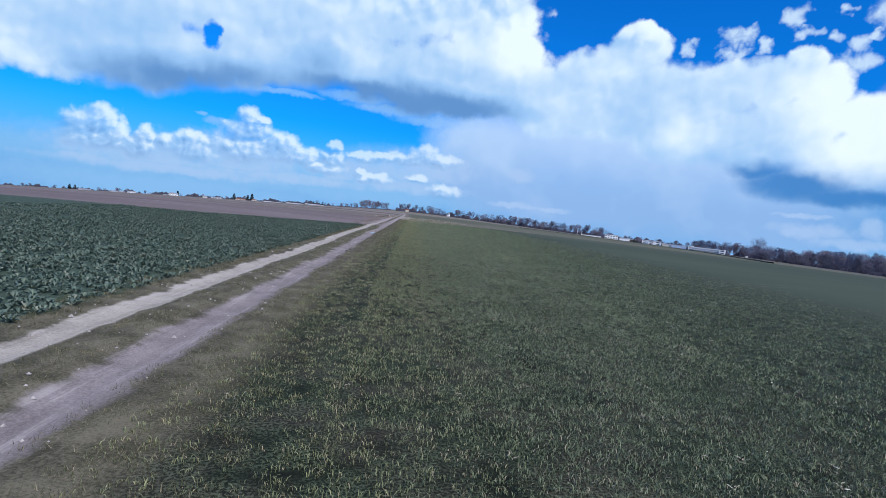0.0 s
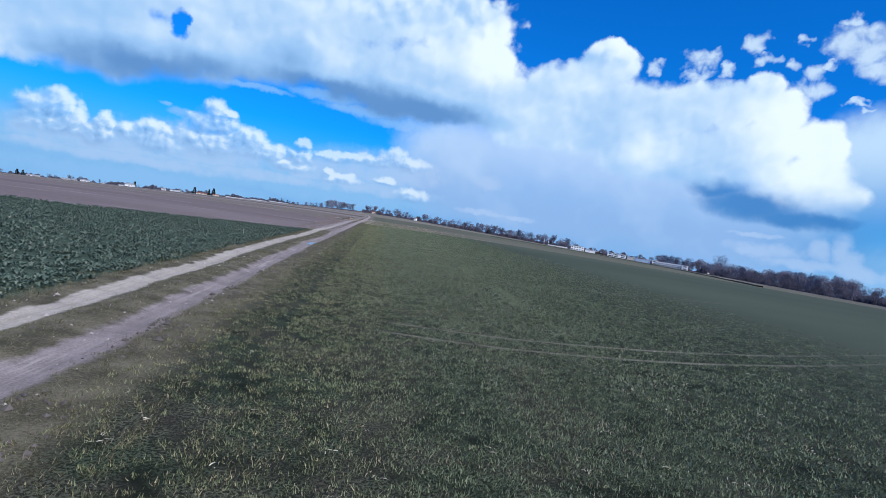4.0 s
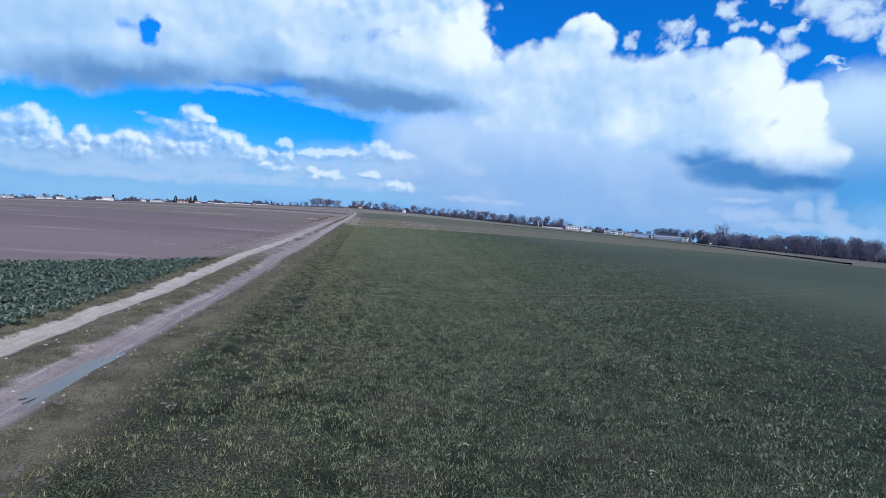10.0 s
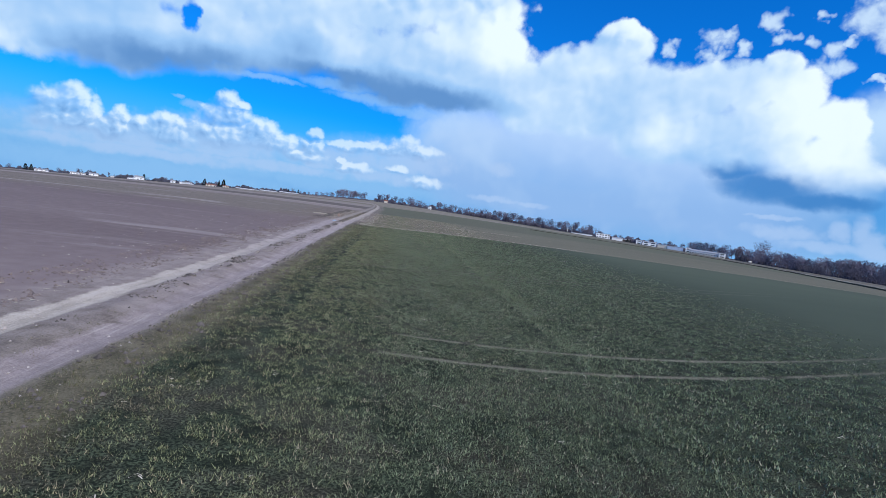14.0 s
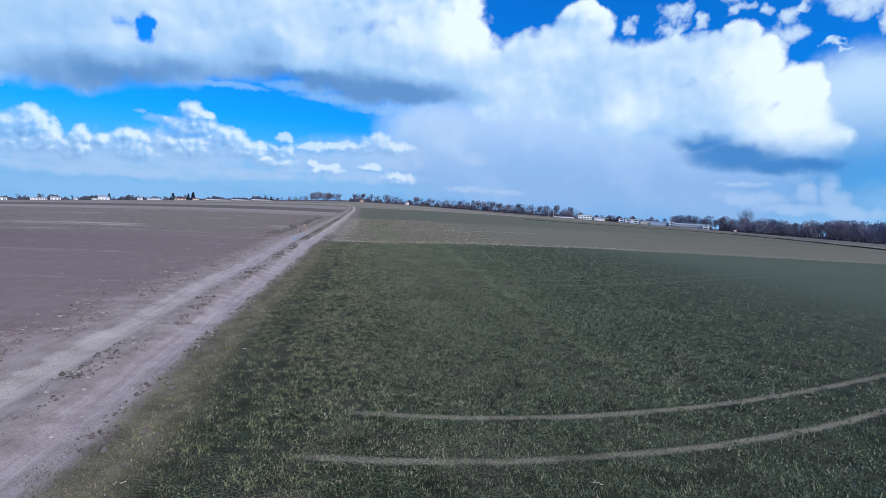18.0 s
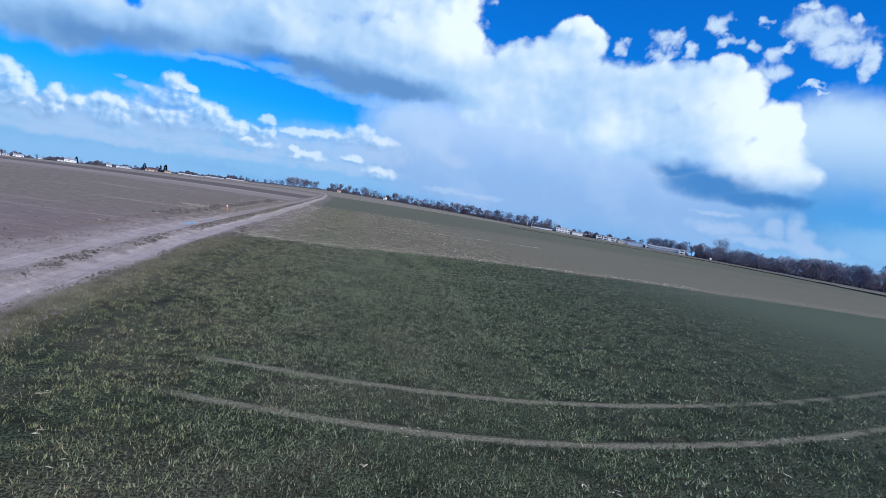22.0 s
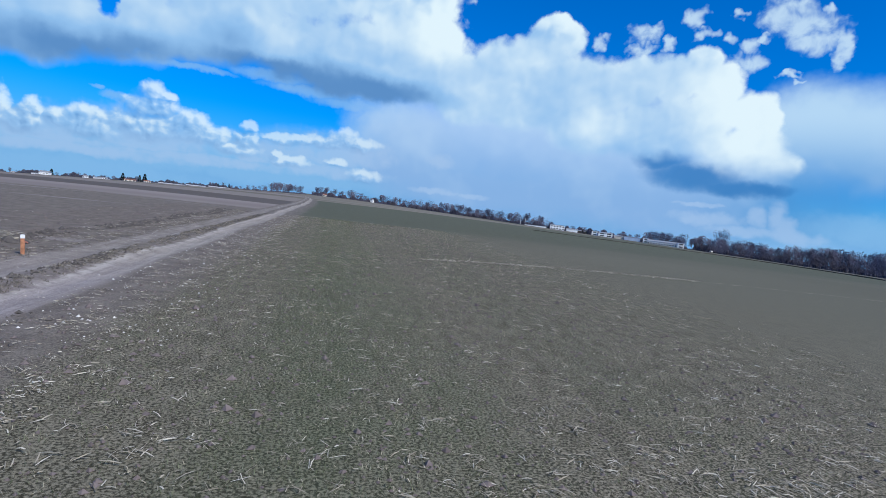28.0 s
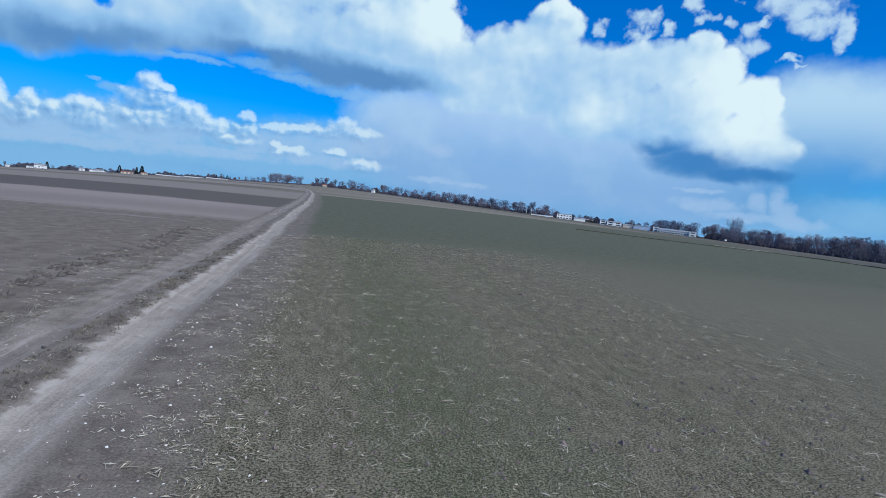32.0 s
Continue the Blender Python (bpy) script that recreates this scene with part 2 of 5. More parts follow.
tone(-14.4, 14.2, 2.9, 1.1, 0.06)
tone(39.1, 10.7, 3.6, 4.4, 0.34)
tone(36.3, 13.7, 2.8, 2.6, 0.20)
tone(25.6, 9.6, 2.2, 1.6, 0.12)
tone(29.3, 6.7, 5.3, 2.1, -0.16)
tone(18.9, 11.2, 3.8, 3.2, -0.06)
tone(19.5, 16.0, 3.0, 1.6, 0.10)


def lobes(v, sizes):
    """Rounded cauliflower heads of several sizes."""
    total = 0.0
    for scale, weight in sizes:
        n = g.node("ShaderNodeTexVoronoi", feature="SMOOTH_F1", voronoi_dimensions="2D")
        g.put(n.inputs["Vector"], v)
        n.inputs["Scale"].default_value = scale
        n.inputs["Smoothness"].default_value = 0.35
        total = g.add(total, g.mul(g.sub(0.45, n.outputs["Distance"]), weight))
    return total


SIZES = ((0.26, 0.55), (0.62, 0.34), (1.5, 0.08))
gentle = g.vec("SUBTRACT", g.noise(flat, 0.5, 2.0, 0.5, colour=True), (0.5, 0.5, 0.5))
lump_uv = g.vec("ADD", flat, g.vec("MULTIPLY", gentle, (1.2, 1.2, 0.0)))
lump = lobes(lump_uv, SIZES)
lump_up = lobes(g.vec("ADD", lump_uv, LIGHT), SIZES)
FINER = ((0.6, 0.50), (1.4, 0.36), (3.2, 0.10))
bit = lobes(lump_uv, FINER)
bit_up = lobes(g.vec("ADD", lump_uv, (LIGHT[0] * 0.6, LIGHT[1] * 0.6, 0.0)), FINER)
edge = g.mul(g.sub(g.noise(flat, 0.8, 5.0, 0.58), 0.5), 1.4)
swell = g.mul(g.sub(g.noise(flat, 0.5, 2.0, 0.5), 0.5), 1.4)
mist = g.sub(g.noise(flat, 0.13, 3.0, 0.55), 0.5)

# how solid the cloud is
grim = g.step(g.add(fields["gloom"], g.mul(edge, 0.3)), -1.3, 0.9)
quiet = g.step(fields["calm"], -0.6, 0.6)
loose_here = g.step(g.add(fields["soft"], g.mul(mist, 0.8)), -0.9, 0.5)
thick = g.add(fields["puff"], g.mul(lump, 0.9))
crisp = g.step(g.add(thick, g.mul(edge, 0.30)), -0.10, g.add(0.26, g.mul(quiet, 0.30)))
loose = g.step(g.add(fields["puff"], g.add(g.mul(lump, 0.6), g.mul(swell, 0.35))), -0.45, 0.45)
a_puff = g.add(g.mul(crisp, g.sub(1.0, loose_here)), g.mul(loose, loose_here))
a_puff = g.mul(a_puff, g.sub(1.0, g.step(g.add(fields["hole"], g.mul(edge, 1.0)), -0.6, 0.5)))
# the great cloud on the right dissolves into rain below
base_fade = g.step(g.add(el, g.mul(swell, 1.8)), 4.9, 8.6)
a_puff = g.mul(a_puff, g.sub(1.0, g.mul(g.step(az, 24.0, 31.0), g.sub(1.0, base_fade))))
rise_s = g.sub(g.math("MINIMUM", fields["small"], 0.8), g.math("MINIMUM", fields["small_up"], 0.8))
thin_base = g.step(rise_s, 0.15, -0.75)
a_small = g.step(g.add(g.add(fields["small"], g.mul(bit, 1.2)), g.mul(edge, 0.9)), g.sub(-0.75, g.mul(thin_base, 0.5)), g.add(0.65, g.mul(thin_base, 1.6)))
a_small = g.mul(a_small, g.step(az, -12.0, -8.5, 0.78, 0.58))
tear = g.sub(g.noise(flat, 0.75, 3.0, 0.55, distortion=0.3), 0.5)
a_wisp = g.mul(g.step(g.add(fields["wisp"], g.mul(tear, 3.0)), -0.45, 1.25), 0.86)
a_veil = g.mul(g.step(g.add(fields["veil"], g.mul(mist, 1.3)), -0.9, 0.85), 0.90)
a_pale = g.mul(g.step(g.add(fields["pale"], g.add(g.mul(bit, 1.4), g.mul(edge, 0.4))), -0.9, 1.1), 0.66)
a_haze = g.mul(g.step(g.add(fields["haze"], g.mul(edge, 0.9)), -0.9, 1.0), 0.64)
# elsewhere overhead and behind: broken cumulus of the same kind
around = g.math("MAXIMUM", g.step(g.math("ABSOLUTE", az), 52.0, 75.0), g.step(el, 24.0, 38.0))
dome = g.step(g.noise(g.vec("MULTIPLY", way, (1.0, 1.0, 1.8)), 2.6, 8.0, 0.6), 0.47, 0.62)
a_rest = g.mul(g.mul(around, dome), g.step(el, -1.0, 12.0))
# lit tops, blue-grey undersides
rise = g.sub(g.math("MINIMUM", fields["puff"], 0.55), g.math("MINIMUM", fields["puff_up"], 0.55))
rise = g.add(g.mul(rise, 0.30), g.mul(g.sub(lump, lump_up), 0.50))
rise = g.mul(g.mul(rise, g.sub(1.0, g.mul(loose_here, 0.4))), g.sub(1.0, g.mul(quiet, 0.88)))
rise_s = g.add(g.mul(rise_s, 0.28), g.mul(g.sub(bit, bit_up), 0.42))
folds = g.sub(g.noise(lump_uv, 0.35, 2.0, 0.5), g.noise(g.vec("ADD", lump_uv, LIGHT), 0.35, 2.0, 0.5))
lit = g.add(g.add(0.67, tones[0]), g.add(rise, g.add(g.mul(mist, 0.35), g.mul(folds, 0.26))))
lit_small = g.add(0.50, g.add(g.mul(rise_s, 1.9), g.mul(mist, 0.3)))
shades = []
for level in (lit, lit_small):
    c = g.mix(g.step(level, 0.0, 0.55), (1.25, 3.0, 6.3), (3.3, 5.8, 9.4))
    shades.append(g.mix(g.step(level, 0.45, 1.0), c, (8.5, 9.9, 10.9)))
sky = g.node("ShaderNodeTexSky", sky_type="NISHITA")
sky.sun_disc, sky.sun_elevation, sky.sun_rotation = False, radians(SUN_EL), radians(SUN_AZ)
sky.air_density, sky.dust_density, sky.ozone_density = 1.0, 0.6, 2.0
blue = g.mix(1.0, sky.outputs[0], (0.02, 0.70, 1.72), "MULTIPLY")
low = g.step(el, 8.0, 0.0)
blue = g.mix(g.mul(low, 0.95), blue, (1.8, 4.4, 8.3))
veil_col = g.mix(g.step(g.add(el, g.mul(mist, 5.0)), 12.0, 2.0), (5.7, 7.6, 10.3), (2.9, 4.9, 8.5))
veil_col = g.mix(g.step(az, 34.0, 44.0), veil_col, g.mix(g.step(el, 12.0, 4.0), (5.8, 8.0, 10.2), (0.9, 3.3, 7.4)))
veil_col = g.mix(g.mul(g.math("MAXIMUM", mist, 0.0), 1.3), veil_col, (6.2, 7.9, 10.0))
veil_col = g.mix(g.mul(grim, 0.92), veil_col, (0.48, 2.15, 5.6))
sky_col = g.mix(a_haze, blue, (2.9, 5.6, 9.1))
sky_col = g.mix(a_veil, sky_col, veil_col)
sky_col = g.mix(a_pale, sky_col, (4.3, 6.1, 9.1))
sky_col = g.mix(a_wisp, sky_col, (6.4, 8.3, 10.3))
sky_col = g.mix(g.math("MAXIMUM", a_puff, a_rest), sky_col, shades[0])
sky_col = g.mix(a_small, sky_col, shades[1])
back = g.node("ShaderNodeBackground")
back.inputs["Strength"].default_value = 0.1
g.put(back.inputs["Color"], sky_col)
g.put(g.node("ShaderNodeOutputWorld").inputs["Surface"], back.outputs[0])

sun = new("sun", bpy.data.lights.new("sun", "SUN"))
sun.data.energy, sun.data.angle, sun.data.color = 4.5, radians(0.53), (1.0, 0.91, 0.79)
sa, se = radians(SUN_AZ), radians(SUN_EL)
sun.matrix_world = look((0, 0, 50), (-math.sin(sa) * math.cos(se), -math.cos(sa) * math.cos(se), 50 - math.sin(se)))


# ---- materials ----
def material(name, rough=0.8, metal=0.0):
    m = bpy.data.materials.new(name)
    m.use_nodes = True
    b = m.node_tree.nodes["Principled BSDF"]
    b.inputs["Roughness"].default_value = rough
    b.inputs["Metallic"].default_value = metal
    if rough > 0.6:
        b.inputs["Specular IOR Level"].default_value = 0.10
    return m, Graph(m.node_tree), b


def plain(name, colour, rough=0.75, vary=0.18, scale=3.0, bump=0.0, metal=0.0, per_piece=0.0):
    """A painted, wooden or leafy surface: colour with two scales of variation."""
    m, q, b = material(name, rough, metal)
    at = q.node("ShaderNodeTexCoord").outputs["Object"]
    n1, n2 = q.noise(at, scale, 5.0), q.noise(at, scale * 9.0, 3.0)
    dark_c = tuple(c * (1 - vary) for c in colour)
    light_c = tuple(min(1.0, c * (1 + vary)) for c in colour)
    col = q.mix(q.step(q.add(q.mul(n1, 0.65), q.mul(n2, 0.35)), 0.35, 0.65), dark_c, light_c)
    if per_piece:
        isl = q.node("ShaderNodeNewGeometry").outputs["Random Per Island"]
        col = q.mix(q.mul(isl, per_piece), col, tuple(c * 0.4 for c in colour))
    q.put(b.inputs["Base Color"], col)
    if bump:
        q.put(b.inputs["Normal"], q.bump(n2, 0.6, bump))
    return m


def leafy(name, low_c, high_c, dry_c, dry=0.15, rough=0.7, headland=False):
    """Blades and leaves: each piece takes its own tone, patches drift over the field."""
    m, q, b = material(name, rough)
    geo = q.node("ShaderNodeNewGeometry")
    isl, at = geo.outputs["Random Per Island"], geo.outputs["Position"]
    patch = q.noise(at, 0.35, 4.0)
    clump = q.step(q.noise(at, 6.0, 3.0, 0.6), 0.36, 0.64)
    tone = q.add(q.mul(isl, 0.45), q.add(q.mul(q.step(patch, 0.35, 0.65), 0.12), q.mul(clump, 0.35)))
    col = q.mix(tone, low_c, high_c)
    pick = q.math("FRACT", q.mul(isl, 17.31))
    bare_patch = q.mul(q.step(q.noise(at, 0.9, 4.0), 0.52, 0.68), dry * 2.2)
    col = q.mix(q.mul(q.step(q.add(pick, bare_patch), 1 - dry, 1 - dry + 0.02), 0.85), col, dry_c)
    if headland:
        # yellower and paler along the track, slightly darker further in
        far_x = q.split(at)[0]
        col = q.mix(q.step(far_x, 3.0, -1.0), col, q.mix(1.0, col, (1.22, 1.10, 0.95), "MULTIPLY"))
        col = q.mix(q.step(far_x, 4.0, 13.0), col, q.mix(1.0, col, (0.92, 0.96, 0.94), "MULTIPLY"))
    q.put(b.inputs["Base Color"], col)
    return m


WHEAT = leafy("wheat_blades", (0.012, 0.019, 0.010), (0.290, 0.350, 0.222), (0.34, 0.31, 0.24), 0.10, headland=True)
RAPE = leafy("rape_leaves", (0.040, 0.066, 0.050), (0.115, 0.166, 0.124), (0.19, 0.21, 0.16), 0.08, 0.6)
VERGE = leafy("verge_grass", (0.024, 0.030, 0.014), (0.150, 0.155, 0.086), (0.24, 0.21, 0.150), 0.28)
SPARSE = leafy("seedling_blades", (0.018, 0.024, 0.012), (0.265, 0.285, 0.180), (0.42, 0.38, 0.30), 0.16)
DRY_VERGE = leafy("dry_verge_grass", (0.040, 0.035, 0.026), (0.165, 0.143, 0.108), (0.32, 0.28, 0.22), 0.3)
STRAW = leafy("straw_bits", (0.18, 0.155, 0.12), (0.46, 0.415, 0.335), (0.56, 0.52, 0.45), 0.25)
# dark soil; on the track ridge this colour also carries a cast shadow
DARK_CLOD = plain("dark_clods", (0.100, 0.090, 0.086), 0.95, 0.3, 2.0)
WHITE_STONE = plain("white_stones", (0.62, 0.60, 0.58), 0.9, 0.15, 6.0)
CLOD = plain("soil_clods", (0.155, 0.128, 0.126), 0.95, 0.25, 2.0)
STONE = plain("pale_stones", (0.34, 0.31, 0.30), 0.9, 0.2, 6.0)
STAKE = plain("weathered_stake", (0.46, 0.21, 0.12), 0.85, 0.3, 8.0, 0.004)
# twig, bark, hedge and shrub colours have bluish distance haze mixed in
TWIG = plain("hazed_bare_twigs", (0.165, 0.160, 0.225), 0.95, 0.25, 0.4, per_piece=0.6)
BARK = plain("hazed_bark", (0.15, 0.14, 0.18), 0.95, 0.3, 1.5)
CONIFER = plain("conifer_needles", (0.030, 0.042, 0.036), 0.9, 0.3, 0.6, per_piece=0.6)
HEDGE = plain("hazed_far_hedge", (0.100, 0.105, 0.145), 0.95, 0.25, 0.2, per_piece=0.5)
SHRUB = plain("hazed_bare_shrubs", (0.135, 0.130, 0.180), 0.95, 0.3, 0.2, per_piece=0.6)
RENDER = plain("white_render", (0.86, 0.86, 0.87), 0.85, 0.06, 0.2)
CREAM = plain("cream_render", (0.66, 0.60, 0.52), 0.85, 0.08, 0.2)
ROOF_RED = plain("red_roof_tiles", (0.22, 0.10, 0.075), 0.85, 0.2, 0.6)
ROOF_GREY = plain("grey_roof_sheet", (0.24, 0.25, 0.28), 0.6, 0.12, 0.3)
CLAD_BLUE = plain("blue_grey_cladding", (0.40, 0.50, 0.66), 0.5, 0.08, 0.3)
CLAD_GREY = plain("grey_cladding", (0.52, 0.55, 0.60), 0.5, 0.1, 0.3)
DARK_WOOD = plain("dark_timber", (0.075, 0.062, 0.058), 0.8, 0.2, 0.6)
PALE_BANK = plain("pale_dry_grass", (0.30, 0.275, 0.225), 0.95, 0.25, 0.15)
DARK = plain("dark_openings", (0.045, 0.05, 0.06), 0.3, 0.2, 0.5)
FOIL = plain("greenhouse_film", (0.40, 0.41, 0.45), 0.6, 0.08, 0.1)
BANK = plain("ditch_bank", (0.045, 0.045, 0.035), 0.95, 0.3, 0.2)
VAN = plain("white_van_paint", (0.8, 0.8, 0.8), 0.35, 0.03, 1.0)
TYRE = plain("black_rubber", (0.02, 0.02, 0.02), 0.8, 0.1, 5.0)

# ---- plan: the farm track and the fields on both sides ----
# pairs of wheel lines across the wheat: where each turns, how far along the track, and where it begins
TRAMLINES = ((4.0, 31.3, 1.2), (4.0, 32.7, 1.4), (5.0, 49.2, 1.2), (6.0, 50.7, 1.6), (3.7, 71.3, 0.9), (4.2, 73.2, 0.7), (4.4, 88.4, 1.5), (5.2, 90.3, 1.9),
             (2.7, 105.7, -0.2), (3.4, 107.5, 0.5), (6.0, 124.6, 0.6), (6.2, 126.4, 0.6), (5.2, 142.5, 0.2), (6.6, 144.0, 0.2))
RUT_L, RUT_R = -6.24, -4.33


def bump1(v, centre, half):
    return np.exp(-((v - centre) / half) ** 2)


def wave(x, y, size, seed):
    """Smooth irregular waves, about -1 to 1."""
    r = np.random.RandomState(seed)
    s = 0.0
    for k in range(6):
        a, p = r.uniform(0, 6.283), r.uniform(0, 6.283)
        f = 6.283 / size * r.uniform(0.6, 1.7)
        s = s + np.sin((x * math.cos(a) + y * math.sin(a)) * f + p)
    return s / 3.4


def track_shift(y):
    """Sideways drift of the track: straight to 230 m, then it swings to the left."""
    t = np.clip((y - 240.0) / 260.0, 0.0, None)
    return 0.12 * np.sin(y * 0.07) + 0.07 * np.sin(y * 0.19 + 1.0) - 9.0 * t * t


def ground_z(x, y):
    x, y = np.asarray(x, float), np.asarray(y, float)
    east, west = np.clip(x - 20.0, 0.0, None), np.clip(-x - 20.0, 0.0, None)
    z = -0.034 * east ** 2 / (east + 80.0) - 0.047 * west ** 2 / (west + 80.0)
    z = z - 0.0025 * np.clip(y - 350.0, 0.0, 1500.0)
    tx = x - track_shift(y)
    near = np.exp(-np.clip(np.abs(tx + 5.2) - 30.0, 0, None) / 12.0)
    z = z + near * (-0.07 * bump1(tx, RUT_L, 0.38) - 0.08 * bump1(tx, RUT_R, 0.42) + 0.04 * bump1(tx, -5.25, 0.4))
    z = z + near * 0.02 * wave(x, y, 1.6, 1) * bump1(tx, -5.2, 3.0) + near * 0.006 * wave(x, y, 6.0, 2)
    return z


def lines(*runs):
    v = [runs[0][0]]
    for start, stop, step0 in runs:
        n = max(1, int(round((stop - start) / step0)))
        v += [start + (stop - start) * (i + 1) / n for i in range(n)]
    return np.array(v)


def mesh_from(name, verts, faces, mat, smooth=True):
    me = bpy.data.meshes.new(name)
    verts, faces = np.asarray(verts, np.float32), np.asarray(faces, np.int32)
    k = faces.shape[1]
    me.vertices.add(len(verts))
    me.vertices.foreach_set("co", verts.ravel())
    me.loops.add(faces.size)
    me.loops.foreach_set("vertex_index", faces.ravel())
    me.polygons.add(len(faces))
    me.polygons.foreach_set("loop_start", np.arange(0, faces.size, k, dtype=np.int32))
    me.polygons.foreach_set("use_smooth", np.full(len(faces), smooth, bool))
    me.update(calc_edges=True)
    if mat:
        me.materials.append(mat)
    return me


# ground material: every region is bounded by position with ragged edges
m_ground, q, bsdf = material("fields_and_track", 0.95)
pos = q.node("ShaderNodeNewGeometry").outputs["Position"]
px, py, pz = q.split(pos)
n_fine = q.noise(pos, 24.0, 4.0, 0.7)
n_mid = q.noise(pos, 1.3, 5.0, 0.6)
n_big = q.noise(pos, 0.11, 4.0, 0.55)
n_far = q.noise(q.vec("MULTIPLY", pos, (0.35, 1.0, 1.0)), 0.02, 4.0, 0.5)
ragged = q.add(q.mul(q.sub(n_mid, 0.5), 0.9), q.mul(q.sub(n_big, 0.5), 1.4))
bend = q.math("MAXIMUM", q.mul(q.sub(py, 240.0), 1 / 260.0), 0.0)
sway = q.add(q.mul(q.math("SINE", q.mul(py, 0.07)), 0.12), q.mul(q.math("SINE", q.add(q.mul(py, 0.19), 1.0)), 0.07))
tx = q.sub(px, q.sub(sway, q.mul(q.mul(bend, bend), 9.0)))
rx = q.add(tx, q.mul(ragged, 0.7))
ry = q.add(py, q.mul(ragged, 3.0))
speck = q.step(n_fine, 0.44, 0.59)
hue = q.step(q.noise(pos, 0.55, 4.0, 0.6), 0.42, 0.62)

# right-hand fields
# near-black specks put the shade between the blades into the soil colour
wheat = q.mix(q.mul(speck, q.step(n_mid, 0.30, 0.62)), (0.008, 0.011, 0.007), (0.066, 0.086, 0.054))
wheat = q.mix(q.mul(hue, q.step(px, 8.0, 1.0, 0.16, 0.36)), wheat, q.mix(speck, (0.030, 0.026, 0.021), (0.130, 0.114, 0.090)))
wheat = q.mix(q.mul(q.step(n_big, 0.55, 0.8), 0.5), wheat, (0.034, 0.045, 0.030))
wheat = q.mix(q.step(px, 12.0, 32.0), wheat, q.mix(q.step(n_far, 0.35, 0.65), (0.046, 0.060, 0.043), (0.062, 0.078, 0.055)))
rows_n = q.noise(q.vec("MULTIPLY", pos, (4.0, 1.3, 1.0)), 1.0, 4.0, 0.6)
sparse = q.mix(q.step(q.add(q.mul(rows_n, 0.20), q.mul(n_fine, 0.80)), 0.40, 0.60), (0.034, 0.029, 0.022), (0.230, 0.203, 0.158))
green_band = q.mul(q.step(px, 0.2, 1.8), q.step(px, 5.6, 3.8))
sparse = q.mix(q.add(0.14, q.mul(q.add(0.35, q.mul(hue, 0.3)), q.add(0.2, q.mul(green_band, 0.75)))), sparse, q.mix(speck, (0.042, 0.047, 0.028), (0.175, 0.180, 0.124)))
sparse = q.mix(q.mul(q.step(px, 9.0, 30.0), 0.85), sparse, q.mix(q.step(n_far, 0.35, 0.65), (0.100, 0.098, 0.073), (0.130, 0.124, 0.096)))
drill = q.mul(q.step(q.math("SINE", q.sub(q.mul(rx, 1.05), 0.5)), -0.2, 0.9), q.mul(q.step(n_mid, 0.25, 0.6), q.step(rx, 14.0, 3.0)))
sparse = q.mix(q.mul(drill, 0.25), sparse, q.mix(speck, (0.030, 0.044, 0.022), (0.095, 0.115, 0.064)))
wheat = q.mix(q.mul(q.step(q.add(py, q.mul(ragged, 14.0)), 118.0, 150.0), q.mul(q.step(px, 9.0, 4.0), 0.25)), wheat, q.mix(speck, (0.040, 0.038, 0.028), (0.150, 0.140, 0.105)))
wheat_end = q.step(px, 0.0, 12.0, 149.6, 153.2)
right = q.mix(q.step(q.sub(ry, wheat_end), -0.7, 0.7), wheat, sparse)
deep = q.mix(q.step(n_mid, 0.3, 0.7), (0.076, 0.081, 0.058), (0.102, 0.105, 0.077))
right = q.mix(q.step(q.add(ry, q.mul(px, 0.05)), 208.0, 224.0), right, deep)
pale = q.mix(q.step(n_far, 0.35, 0.65), (0.14, 0.128, 0.104), (0.20, 0.178, 0.150))
right = q.mix(q.step(ry, 372.0, 380.0), right, pale)
right = q.mix(q.step(rx, 146.0, 150.0), right, q.mix(q.step(n_far, 0.35, 0.65), (0.085, 0.080, 0.068), (0.130, 0.118, 0.098)))
# left-hand fields
rape = q.mix(speck, (0.030, 0.048, 0.036), (0.074, 0.108, 0.080))
soft_n = q.step(q.add(q.mul(n_mid, 0.25), q.mul(n_far, 0.75)), 0.36, 0.64)
plough = q.mix(soft_n, (0.124, 0.097, 0.099), (0.186, 0.152, 0.155))
dull = q.mix(q.step(q.add(q.mul(n_mid, 0.5), q.mul(n_fine, 0.5)), 0.38, 0.62), (0.108, 0.091, 0.079), (0.182, 0.157, 0.138))
plough = q.mix(q.step(q.add(py, q.mul(ragged, 10.0)), 140.0, 165.0), plough, dull)
smear = q.noise(q.vec("MULTIPLY", pos, (0.055, 0.28, 1.0)), 1.0, 5.0, 0.6)
plough = q.mix(q.mul(q.step(smear, 0.56, 0.70), 0.55), plough, (0.285, 0.255, 0.250))
plough = q.mix(q.mul(q.mul(q.step(q.math("ABSOLUTE", q.sub(ry, 163.0)), 3.5, 0.5), q.mul(q.step(px, -22.0, -27.0), q.step(smear, 0.42, 0.58))), 0.7), plough, (0.33, 0.30, 0.29))
end_y = q.math("MAXIMUM", q.add(81.0, q.mul(q.add(px, 7.5), 0.85)), 66.0)
left = q.mix(q.step(q.sub(ry, end_y), -0.6, 0.6), rape, plough)
band = q.mix(q.step(n_far, 0.4, 0.6), (0.25, 0.215, 0.205), (0.195, 0.165, 0.155))
left = q.mix(q.step(ry, 222.0, 228.0), left, band)
left = q.mix(q.step(ry, 252.0, 256.0), left, (0.100, 0.086, 0.080))
left = q.mix(q.step(ry, 296.0, 304.0), left, (0.20, 0.175, 0.16))
